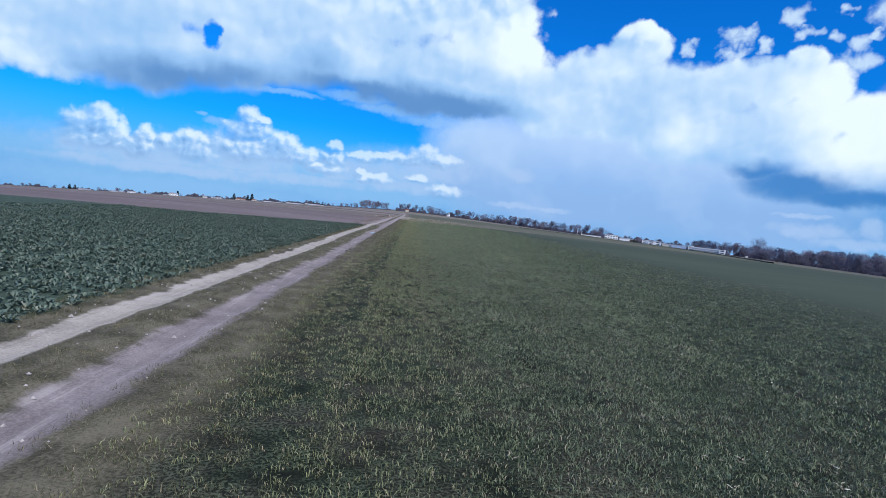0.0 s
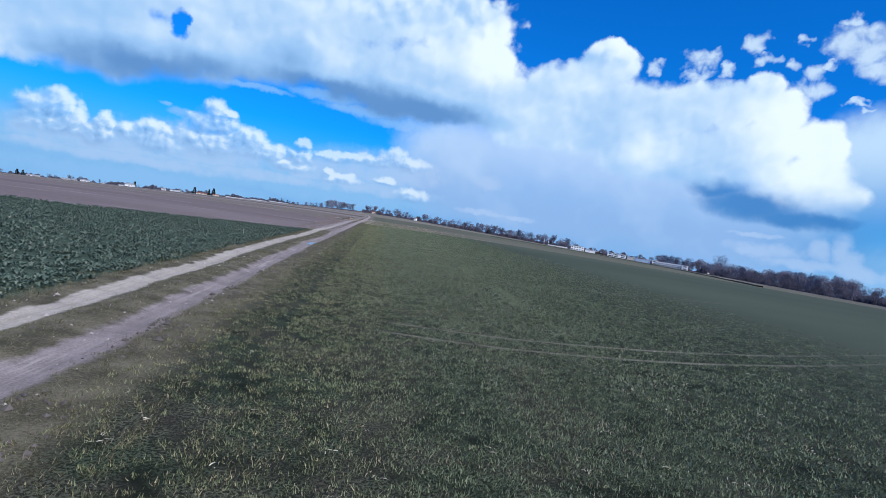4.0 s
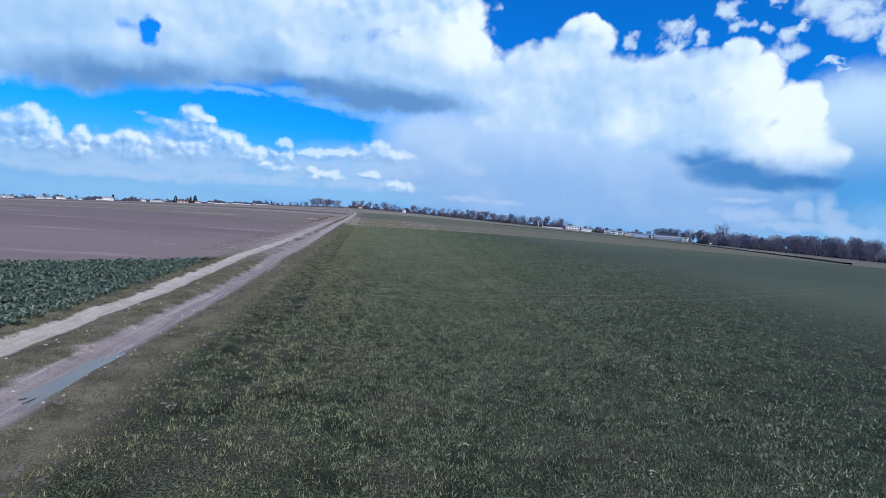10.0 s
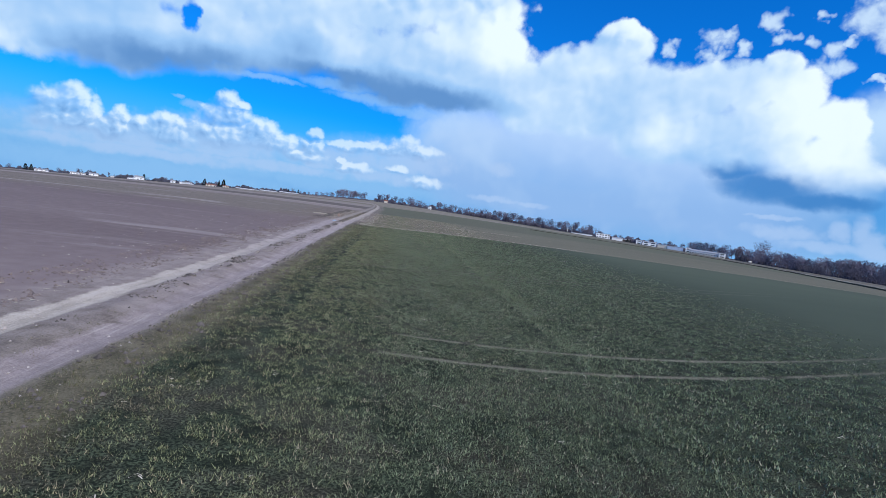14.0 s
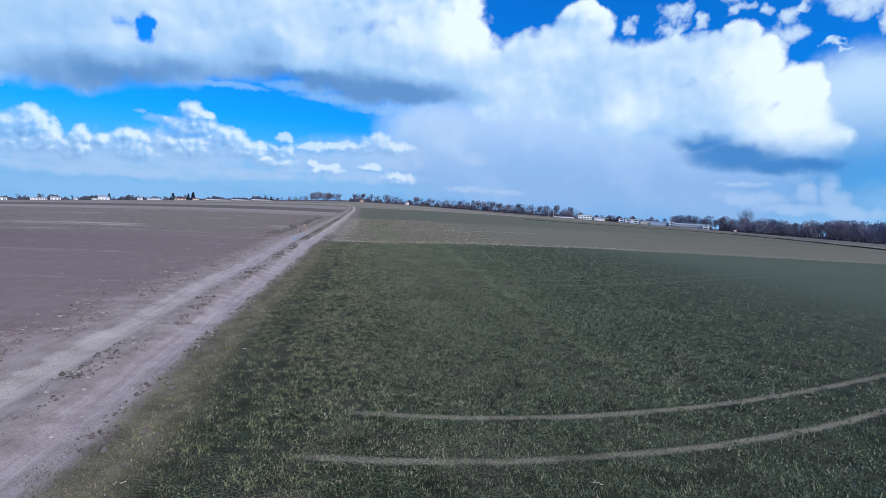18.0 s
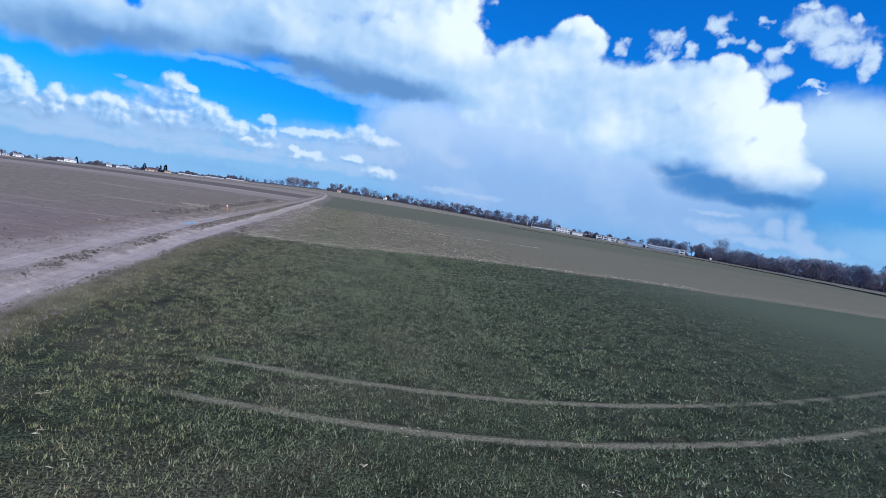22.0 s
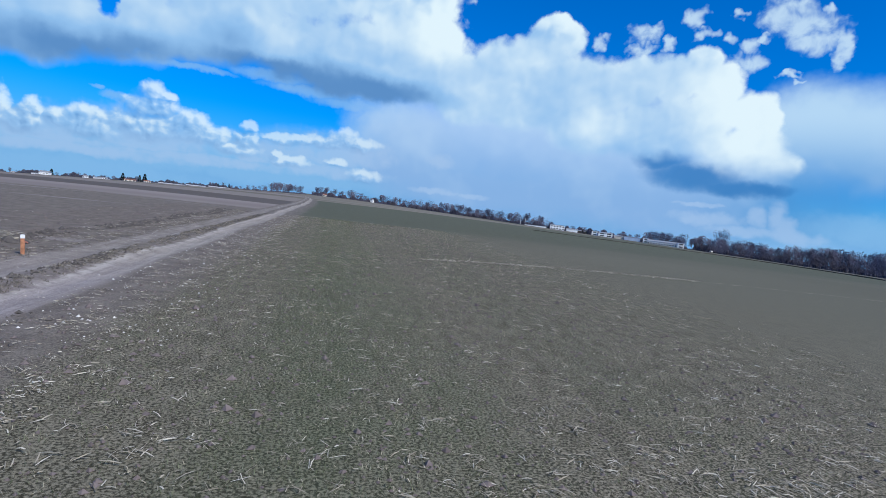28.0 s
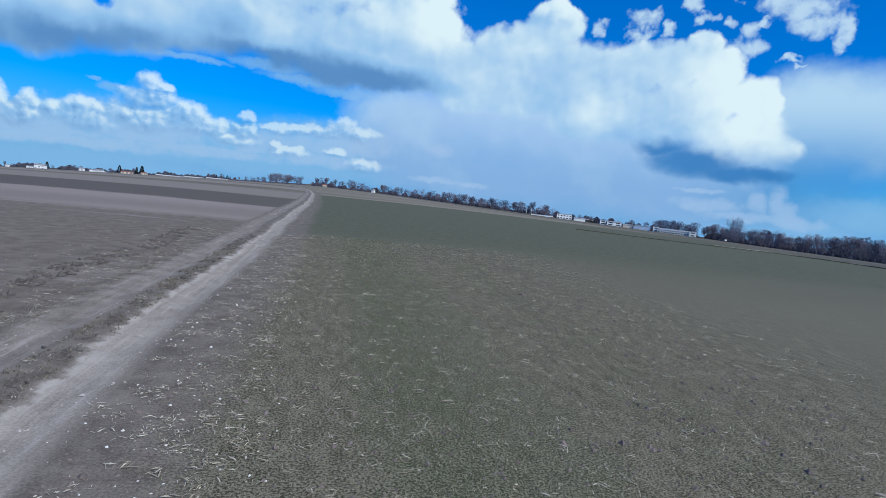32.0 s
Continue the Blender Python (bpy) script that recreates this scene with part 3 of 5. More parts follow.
far_band = q.mix(q.step(q.math("SINE", q.mul(q.add(py, q.mul(n_far, 300.0)), 0.022)), -0.3, 0.3), (0.13, 0.118, 0.095), (0.215, 0.185, 0.172))
left = q.mix(q.step(ry, 372.0, 380.0), left, far_band)
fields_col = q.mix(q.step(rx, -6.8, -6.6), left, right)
# verges and track
verge = q.mix(q.step(q.add(q.mul(n_mid, 0.5), q.mul(n_fine, 0.5)), 0.38, 0.62), (0.050, 0.048, 0.032), (0.150, 0.135, 0.098))
dry_side = q.mix(q.step(q.add(q.mul(n_mid, 0.5), q.mul(n_fine, 0.5)), 0.36, 0.64), (0.095, 0.080, 0.072), (0.200, 0.175, 0.158))
verge = q.mix(q.mul(q.step(q.add(py, q.mul(ragged, 12.0)), 82.0, 92.0), q.sub(1.0, q.mul(q.step(rx, -4.2, -3.6), q.step(py, 156.0, 146.0)))), verge, dry_side)
bare = q.mix(q.step(q.add(q.mul(n_mid, 0.4), q.mul(n_fine, 0.6)), 0.35, 0.65), (0.200, 0.172, 0.176), (0.345, 0.305, 0.315))
sandy = q.mix(q.step(q.add(q.mul(n_mid, 0.4), q.mul(n_fine, 0.6)), 0.35, 0.65), (0.210, 0.184, 0.166), (0.360, 0.324, 0.296))
bare = q.mix(q.step(q.add(py, q.mul(ragged, 10.0)), 150.0, 175.0), bare, sandy)
on_verge = q.mul(q.step(rx, -7.7, -7.2), q.step(rx, -2.2, -3.1))
col = q.mix(on_verge, fields_col, verge)
wide = q.step(py, 95.0, 165.0)
rut_l = q.step(q.math("ABSOLUTE", q.sub(rx, RUT_L - 0.1)), q.add(0.46, q.mul(wide, 0.49)), 0.30)
rut_r = q.step(q.math("ABSOLUTE", q.sub(rx, RUT_R)), q.add(0.56, q.mul(wide, 0.31)), 0.30)
worn_all = q.mul(q.mul(q.step(py, 78.0, 96.0), q.step(py, 172.0, 150.0)), q.mul(q.step(rx, -8.9, -7.5), q.step(rx, -3.4, -4.1)))
dusty = q.mix(q.step(q.add(q.mul(n_mid, 0.5), q.mul(n_fine, 0.5)), 0.36, 0.64), (0.165, 0.137, 0.133), (0.270, 0.236, 0.230))
col = q.mix(q.mul(worn_all, q.step(n_mid, 0.22, 0.42)), col, dusty)
dull_l = q.mul(q.step(py, 150.0, 175.0), 0.5)
pale_l = q.mix(q.step(q.add(q.mul(n_mid, 0.4), q.mul(n_fine, 0.6)), 0.35, 0.65), (0.285, 0.255, 0.228), (0.450, 0.415, 0.370))
damp_r = q.mix(q.step(q.add(q.mul(n_mid, 0.4), q.mul(n_fine, 0.6)), 0.35, 0.65), (0.165, 0.140, 0.142), (0.285, 0.248, 0.252))
early = q.step(py, 132.0, 84.0)
col = q.mix(q.mul(rut_l, q.sub(0.92, dull_l)), col, q.mix(early, bare, pale_l))
col = q.mix(q.mul(rut_r, 0.95), col, q.mix(early, bare, damp_r))
scruff = q.mul(q.mul(q.step(py, 146.0, 158.0), q.step(rx, -1.2, -2.2)), q.step(rx, -3.7, -3.2))
col = q.mix(q.mul(scruff, 0.75), col, dry_side)
# tyre streaks along the ruts and small bare scabs
tyre = q.noise(q.vec("MULTIPLY", q.xyz(tx, py, 0.0), (4.5, 0.22, 1.0)), 1.0, 5.0, 0.65)
on_track = q.mul(q.step(rx, -8.3, -7.2), q.step(rx, -3.3, -3.9))
col = q.mix(q.mul(on_track, q.mul(q.step(tyre, 0.50, 0.34), 0.40)), col, q.mix(1.0, col, (0.55, 0.54, 0.53), "MULTIPLY"))
col = q.mix(q.mul(q.mul(on_track, q.math("MAXIMUM", rut_l, rut_r)), q.mul(q.step(tyre, 0.54, 0.66), 0.40)), col, (0.43, 0.395, 0.38))
# tramlines across the wheat
for turn_x, y0, x0 in TRAMLINES:
    dx = q.sub(px, turn_x)
    arc = q.math("DIVIDE", q.mul(dx, dx), q.add(1.0, q.mul(q.math("ABSOLUTE", dx), 0.055)))
    line = q.add(y0, q.mul(arc, 0.036))
    on = q.step(q.math("ABSOLUTE", q.sub(q.add(py, q.mul(ragged, 0.22)), line)), 0.16, 0.04)
    on = q.mul(q.mul(on, q.mul(q.step(px, x0 - 0.4, x0 + 0.5), q.step(px, 42.0, 26.0))), q.step(q.add(n_mid, q.mul(n_big, 0.6)), 0.50, 0.80))
    col = q.mix(q.mul(on, q.step(px, 9.0, 24.0, 0.66, 0.22)), col, q.mix(speck, (0.125, 0.116, 0.090), (0.260, 0.244, 0.200)))
# a curved wheel line across the seedlings
far_line = q.sub(181.0, q.mul(q.math("POWER", 0.85, q.sub(px, 3.0)), 6.8))
on = q.mul(q.step(q.math("ABSOLUTE", q.sub(q.add(py, q.mul(ragged, 0.3)), far_line)), 0.5, 0.1), q.mul(q.step(px, 6.5, 12.0), q.step(n_mid, 0.45, 0.65)))
col = q.mix(q.mul(on, 0.45), col, (0.27, 0.245, 0.20))
# pale edge on the left side of the right-hand rut
rim = q.mul(q.step(q.math("ABSOLUTE", q.add(rx, 4.78)), 0.16, 0.04), q.mul(q.step(py, 120.0, 160.0), q.step(n_mid, 0.35, 0.6)))
col = q.mix(q.mul(rim, 0.7), col, (0.42, 0.39, 0.36))
# straw lying along the headland
straw_line = q.mul(q.step(q.math("ABSOLUTE", q.sub(ry, q.add(wheat_end, 1.4))), 2.4, 0.4), q.mul(q.step(px, -3.0, -1.0), q.step(n_fine, 0.5, 0.62)))
col = q.mix(q.mul(straw_line, 0.7), col, (0.27, 0.24, 0.19))
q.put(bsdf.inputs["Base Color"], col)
rough_h = q.mul(q.add(q.mul(n_fine, 0.05), q.mul(n_mid, 0.012)), q.step(q.math("ABSOLUTE", q.sub(px, -1.0)), 22.0, 8.0, 0.0, 1.0))
q.put(bsdf.inputs["Normal"], q.bump(rough_h, 0.7, 0.25))

xs = lines((-4600, -1000, 300), (-1000, -200, 50), (-200, -60, 10), (-60, -16, 2), (-16, -9, 0.5), (-9, -1, 0.2), (-1, 14, 0.6),
           (14, 60, 2), (60, 200, 10), (200, 1000, 50), (1000, 4600, 300))
ys = lines((-600, -60, 60), (-60, -6, 4), (-6, 215, 0.5), (215, 320, 2), (320, 600, 8), (600, 1600, 50), (1600, 4600, 200))
gx, gy = np.meshgrid(xs, ys)
gz = ground_z(gx, gy)
nx, ny = len(xs), len(ys)
i, j = np.meshgrid(np.arange(nx - 1), np.arange(ny - 1))
c0 = (j * nx + i).ravel()
faces = np.stack([c0, c0 + 1, c0 + nx + 1, c0 + nx], 1)
ground = new("ground", mesh_from("ground", np.stack([gx.ravel(), gy.ravel(), gz.ravel()], 1), faces, m_ground))
tagged(ground, "flat farmland with a two-rut dirt track between crop fields", "ground", kind="structure")


# ---- things ----
def link(name, me, parent=None, label=""):
    ob = new(name, me)
    if parent:
        ob.parent = parent
    return tagged(ob, label)


def part(name, bm, mat, parent=None, label="", smooth=False):
    me = bpy.data.meshes.new(name)
    bm.to_mesh(me)
    bm.free()
    if smooth:
        for p in me.polygons:
            p.use_smooth = True
    me.materials.append(mat)
    return link(name, me, parent, label)


def box(bm, x0, y0, z0, x1, y1, z1):
    v = [bm.verts.new((x, y, z)) for z in (z0, z1) for x, y in ((x0, y0), (x1, y0), (x1, y1), (x0, y1))]
    for f in ((3, 2, 1, 0), (4, 5, 6, 7), (0, 1, 5, 4), (1, 2, 6, 5), (2, 3, 7, 6), (3, 0, 4, 7)):
        bm.faces.new([v[k] for k in f])


def empty(name, m):
    ob = new(name)
    ob.matrix_basis = m
    return ob


def on_ground(x, y):
    return float(ground_z(x, y))


def polar(azimuth, distance):
    """A place seen from the middle of the walk."""
    a = radians(azimuth)
    return 0.3 + distance * math.sin(a), 92.0 + distance * math.cos(a)


# -- blades and leaves --
def tufts(name, mat, x, y, height, width, blades, lean, label, category, seed, spread=0.05, bent=False):
    """Many small tufts in one mesh: every blade a leaning, tapering sliver."""
    r = np.random.RandomState(seed)
    n = len(x) * blades
    bx, by = np.repeat(x, blades), np.repeat(y, blades)
    bx, by = bx + r.normal(0, spread, n), by + r.normal(0, spread, n)
    bz = ground_z(bx, by) - 0.01
    a, face = r.uniform(0, 6.283, n), r.uniform(0, 6.283, n)
    h = height * r.uniform(0.45, 1.25, n)
    l = h * lean * r.uniform(0.2, 1.5, n)
    w = width * r.uniform(0.6, 1.4, n)
    shape = ((0.0, -0.4, 0.0), (0.0, 0.4, 0.0), (0.35, -0.5, 0.68), (0.35, 0.5, 0.68), (1.25, 0.0, 0.92)) if bent else ((0.0, -0.5, 0.0), (0.0, 0.5, 0.0), (1.0, 0.0, 1.0))
    v = np.empty((n, len(shape), 3), np.float32)
    for k, (t, s, u) in enumerate(shape):
        v[:, k, 0] = bx + np.cos(a) * l * t + np.cos(face) * w * s
        v[:, k, 1] = by + np.sin(a) * l * t + np.sin(face) * w * s
        v[:, k, 2] = bz + h * u
    base = np.arange(n)[:, None] * len(shape)
    tri = np.concatenate([base + f for f in ([0, 1, 3], [0, 3, 2], [2, 3, 4])], 1).reshape(-1, 3) if bent else np.arange(n * 3).reshape(-1, 3)
    ob = new(name, mesh_from(name, v.reshape(-1, 3), tri, mat, False))
    return tagged(ob, label, category, kind="stuff")


def scatter(seed, n, x0, x1, y0, y1):
    r = np.random.RandomState(seed)
    return r.uniform(x0, x1, n), r.uniform(y0, y1, n)


def drilled(seed, x0, x1, y0, y1, row, along, keep):
    """Places on drilled rows that run with the track; keep(x) thins them out sideways."""
    r = np.random.RandomState(seed)
    cols = np.arange(x0, x1, row)
    steps = np.arange(y0, y1, along)
    x, y = np.meshgrid(cols, steps)
    x, y = x.ravel(), y.ravel()
    x = x + r.normal(0, 0.025, x.size) + 0.05 * wave(x, y, 7.0, seed)
    y = y + r.uniform(-0.5, 0.5, y.size) * along
    ok = r.uniform(0, 1, x.size) < keep(x)
    return x[ok], y[ok]


def off_lines(x, y):
    """False on the tramlines, where wheels have pressed the wheat flat."""
    ok = np.ones(len(x), bool)
    for turn_x, y0, x0 in TRAMLINES:
        d = np.abs(y - (y0 + 0.036 * (x - turn_x) ** 2 / (1 + 0.055 * np.abs(x - turn_x))) + 0.06 * wave(x, y, 2.0, 9))
        ok &= ~((d < 0.09 + 0.06 * wave(x, y, 1.3, 10)) & (x > x0))
    return ok


def wheat_end_at(x):
    """How far along the track the wheat reaches; it stops short near the track."""
    t = np.clip(x / 12.0, 0.0, 1.0)
    return 149.6 + 3.6 * t * t * (3 - 2 * t)


def wheat_stand(seed, x0, x1, y0, y1, row, along, keep, blades, bent, height, width):
    x, y = drilled(seed, x0, x1, y0, y1, row, along, keep)
    thin = np.random.RandomState(seed + 1).uniform(0, 1, len(x)) < np.where(x < -1.2, 0.40, 0.86 + 0.11 * wave(x, y, 3.0, 6) + 0.08 * wave(x, y, 0.9, 8) - 0.25 * np.clip((y - 118.0) / 30.0, 0.0, 1.0))
    thin &= np.random.RandomState(seed + 4).uniform(0, 1, len(x)) < np.clip(0.55 + 0.09 * (x + 1.0), 0.62, 1.0)
    ok = off_lines(x, y) & thin & (y < wheat_end_at(x) + 0.5 * wave(x, y, 2.5, 12))
    tufts("wheat", WHEAT, x[ok], y[ok], height, width, blades, 0.75, "dark green winter wheat in drilled rows", "crop", seed + 2, 0.05, bent)


wheat_stand(3, -3.0, 8.0, 3.0, 22.0, 0.125, 0.10, lambda v: np.clip(1.0 - (v - 6.0) / 3.0, 0.3, 1.0), 12, True, 0.064, 0.0085)
wheat_stand(103, -3.0, 8.0, 22.0, 153.4, 0.125, 0.11, lambda v: np.clip(1.0 - (v - 6.0) / 3.0, 0.3, 1.0), 14, False, 0.062, 0.0130)
wheat_stand(7, 7.0, 26.0, 3.0, 153.4, 0.16, 0.17, lambda v: np.clip(1.0 - (v - 9.0) / 17.0, 0.0, 1.0), 10, False, 0.066, 0.026)

x, y = drilled(13, -2.2, 16.0, 150.5, 216.0, 0.12, 0.12, lambda v: np.clip(1.0 - (np.abs(v - 2.0) - 5.0) / 14.0, 0.05, 1.0))
clumped = np.random.RandomState(16).uniform(0, 1, len(x)) < 0.34 + 0.07 * wave(x, y, 1.1, 17) + 0.07 * wave(x, y, 6.0, 18) + 0.50 * np.exp(-((x - 2.7) / 1.9) ** 4) - 0.30 * np.exp(-((x - 2.9) / 0.16) ** 2) - 0.22 * np.exp(-((x + 2.2) / 1.0) ** 2)
tufts("seedlings", SPARSE, x[clumped], y[clumped], 0.055, 0.012, 7, 0.9, "thin, short green seedlings on dry brown soil", "crop", 15, 0.06)

x, y = scatter(21, 24000, -3.9, -1.6, 2.0, 200.0)
fade = np.random.RandomState(22).uniform(0, 1, len(x)) < 0.66 + 0.35 * wave(x, y, 1.4, 23) + 0.2 * wave(x, y, 6.0, 123)
near = fade & (y < 148)
tufts("verge_grass", VERGE, x[near], y[near], 0.065, 0.010, 9, 0.8, "short yellow-green verge grass beside the track", "grass", 24, 0.06)
x, y = scatter(25, 12000, -5.75, -4.85, 2.0, 205.0)
worn = np.where((y > 85) & (y < 155), 0.06, np.where(y >= 150, 0.35, 0.5))
fade = np.random.RandomState(26).uniform(0, 1, len(x)) < worn * (1 + wave(x, y, 4.0, 27))
near = fade & (y < 90)
tufts("middle_strip_grass", VERGE, x[near], y[near], 0.06, 0.011, 9, 0.9, "dry grass strip between the two wheel ruts", "grass", 29)
near = fade & (y >= 90)
tufts("middle_strip_grass", DRY_VERGE, x[near], y[near], 0.08, 0.014, 8, 0.9, "brown dead grass between the two wheel ruts", "grass", 30)
x, y = scatter(31, 9000, -7.9, -6.8, 2.0, 205.0)
fade = np.random.RandomState(32).uniform(0, 1, len(x)) < np.where(y < 82, 0.75, np.where(y < 150, 0.02, 0.2)) * (1 + 0.5 * wave(x, y, 3.0, 33))
near = fade & (y < 90)
tufts("verge_grass", VERGE, x[near], y[near], 0.09, 0.012, 9, 0.9, "rough grass between the track and the rape", "grass", 34)
near = fade & (y >= 90)
tufts("verge_grass", DRY_VERGE, x[near], y[near], 0.07, 0.012, 9, 0.9, "dead brown grass between the track and the ploughed field", "grass", 35)

# straw, clods and stones lying about
def litter(name, mat, x, y, length, width, label, category, seed, each=5, spread=0.07):
    r = np.random.RandomState(seed)
    x, y = np.repeat(x[::each], each), np.repeat(y[::each], each)
    n = len(x)
    x, y = x + r.normal(0, spread, n), y + r.normal(0, spread, n)
    a, l, w = r.uniform(0, 6.283, n), length * r.uniform(0.4, 1.6, n), width * r.uniform(0.6, 1.5, n)
    bend = r.normal(0, 0.045, n)
    z = ground_z(x, y) + 0.008 + r.uniform(0, 0.035, n)
    v = np.empty((n, 6, 3), np.float32)
    for k, (t, s) in enumerate(((-0.5, -1), (-0.5, 1), (0.0, -1), (0.0, 1), (0.5, -1), (0.5, 1))):
        off = bend * l * (t * t - 0.12) * 2
        v[:, k, 0] = x + np.cos(a) * l * t - np.sin(a) * (w * s * 0.5 + off)
        v[:, k, 1] = y + np.sin(a) * l * t + np.cos(a) * (w * s * 0.5 + off)
        v[:, k, 2] = z + (0.25 - t * t) * 0.06 * r.uniform(-0.2, 1.0, n)
    base = np.arange(n)[:, None] * 6
    tri = np.concatenate([base + [0, 2, 1], base + [1, 2, 3], base + [2, 4, 3], base + [3, 4, 5]], 1).reshape(-1, 3)
    return tagged(new(name, mesh_from(name, v.reshape(-1, 3), tri, mat, False)), label, category, kind="stuff")


def lumps(name, mat, x, y, size, label, category, seed):
    """Angular lumps half sunk in the ground, in one mesh."""
    r = np.random.RandomState(seed)
    n = len(x)
    z = ground_z(x, y)
    s = size * np.exp(r.normal(0, 0.45, n))
    corners = np.array([(1, 0, 0), (0, 1, 0), (-1, 0, 0), (0, -1, 0), (0, 0, 0.8), (0, 0, -0.6)])
    turn = r.uniform(0, 6.283, n)
    v = np.empty((n, 6, 3), np.float32)
    for k, (cx, cy, cz) in enumerate(corners):
        j = r.uniform(0.65, 1.35, (n, 3))
        ux, uy = cx * j[:, 0] + r.normal(0, 0.15, n), cy * j[:, 1] + r.normal(0, 0.15, n)
        v[:, k, 0] = x + s * (ux * np.cos(turn) - uy * np.sin(turn))
        v[:, k, 1] = y + s * (ux * np.sin(turn) + uy * np.cos(turn))
        v[:, k, 2] = z + s * (cz * j[:, 2] + 0.15)
    base = np.arange(n)[:, None] * 6
    tri = np.concatenate([base + f for f in ([0, 1, 4], [1, 2, 4], [2, 3, 4], [3, 0, 4], [1, 0, 5], [2, 1, 5], [3, 2, 5], [0, 3, 5])], 1).reshape(-1, 3)
    return tagged(new(name, mesh_from(name, v.reshape(-1, 3), tri, mat, False)), label, category, kind="stuff")


r = np.random.RandomState(61)
x, y = scatter(62, 46000, -2.6, 16.0, 149.4, 216.0)
ok = (y > wheat_end_at(x) - 0.4) & (r.uniform(0, 1, len(x)) < np.clip(1.2 * np.exp(-np.abs(y - wheat_end_at(x) - 1.4) / 1.5) + 0.30 + 0.12 * wave(x, y, 2.2, 63) + 0.6 * np.exp(-np.abs(y - 174.5 - 0.02 * (x - 6) ** 2) / 0.4), 0, 1))
litter("straw", STRAW, x[ok], y[ok], 0.15, 0.008, "bleached straw and stalks strewn over the headland", "straw", 64)
x, y = scatter(196, 16000, -2.4, 18.0, 151.0, 216.0)
ok = (y > wheat_end_at(x)) & (r.uniform(0, 1, len(x)) < 0.60 + 0.16 * wave(x, y, 1.7, 197) - 0.25 * np.exp(-((x - 2.7) / 1.9) ** 4))
litter("straw", STRAW, x[ok], y[ok], 0.060, 0.013, "short chopped straw strewn among the seedlings", "straw", 198, 3, 0.10)
x, y = scatter(65, 14000, -3.6, -1.2, 150.0, 214.0)
ok = r.uniform(0, 1, len(x)) < 0.55 + 0.7 * wave(x, y, 2.2, 161)
litter("straw", STRAW, x[ok], y[ok], 0.09, 0.009, "bleached straw and dead grass beside the track", "straw", 66, 7, 0.08)
x = np.random.RandomState(162).uniform(7.0, 27.0, 2200)
y = 181.0 - 6.8 * 0.85 ** (x - 3.0) + np.random.RandomState(163).normal(0, 0.25, 2200)
litter("straw", STRAW, x, y, 0.16, 0.014, "bleached straw along a curved wheel line", "straw", 164)
x = np.random.RandomState(178).uniform(-2.6, 30.0, 5200)
y = wheat_end_at(x) + 0.9 + 0.6 * wave(x, x * 0, 9.0, 179) + np.random.RandomState(180).normal(0, 0.6, 5200)
ok = np.random.RandomState(188).uniform(0, 1, 5200) < 0.45 + 0.5 * wave(x, y, 1.8, 189)
litter("straw", STRAW, x[ok], y[ok], 0.19, 0.010, "swath of bleached straw where the wheat ends", "straw", 181, 6, 0.10)
x, y = scatter(165, 1500, -1.0, 1.0, -1.0, 1.0)
ok = x * x + y * y < 1
litter("straw_heap", STRAW, -10.6 + 1.3 * x[ok], 170.8 + 2.2 * y[ok], 0.28, 0.016, "loose heap of bleached stalks on the ploughed field", "straw", 166)
x, y = scatter(167, 1600, -3.8, -0.6, 158.0, 208.0)
lumps("white_stones", WHITE_STONE, x[::2], y[::2], 0.015, "small white stones strewn beside the track", "stones", 168)
# dark clods whose colour includes the shadow along the low ridge
x, y = scatter(169, 16000, -5.75, -4.95, 88.0, 212.0)
ok = r.uniform(0, 1, len(x)) < 0.05 + 0.55 * wave(x, y, 2.5, 170) + 0.15 * (y > 150)
lumps("ridge_clods", DARK_CLOD, x[ok], y[ok], 0.030, "ragged dark soil ridge between the two ruts, its shadow coloured in", "soil", 171)
x, y = scatter(172, 9000, -9.6, -7.3, 86.0, 160.0)
ok = r.uniform(0, 1, len(x)) < 0.35 + 0.6 * wave(x, y, 3.0, 173)
lumps("soil_crumbs", CLOD, x[ok], y[ok], 0.032, "crumbs of soil at the edge of the ploughed field", "soil", 174)
x, y = scatter(175, 6000, -3.9, -2.6, 20.0, 160.0)
ok = r.uniform(0, 1, len(x)) < 0.35 + 0.7 * wave(x, y, 4.0, 176)
lumps("verge_clods", DARK_CLOD, x[ok], y[ok], 0.036, "dark soil clods along the crop edge", "soil", 177)
x, y = scatter(190, 5200, -9.7, -8.5, 156.0, 214.0)
x = x + 0.25 * np.sin(y * 0.35)
ok = r.uniform(0, 1, len(x)) < 0.30 + 0.75 * wave(x, y, 2.4, 191)
lumps("furrow_clods", DARK_CLOD, x[ok], y[ok], 0.055, "ragged dark clods along the last furrow beside the track", "soil", 192)
x, y = scatter(193, 3600, -9.6, -7.6, 156.0, 214.0)
ok = r.uniform(0, 1, len(x)) < 0.25 + 0.7 * wave(x, y, 2.6, 194)
litter("straw", STRAW, x[ok], y[ok], 0.16, 0.013, "bleached stalks caught along the last furrow", "straw", 195, 5, 0.10)
x, y = scatter(67, 9000, -16.0, -7.2, 84.0, 214.0)
ok = r.uniform(0, 1, len(x)) < np.exp((x + 7.3) / 2.5) * 1.2
litter("straw", STRAW, x[ok], y[ok], 0.12, 0.012, "bleached stalks on the ploughed soil", "straw", 68)
x, y = scatter(182, 5000, -8.4, -6.95, 158.0, 213.0)
ok = r.uniform(0, 1, len(x)) < 0.35 + 0.7 * wave(x, y, 2.0, 183)
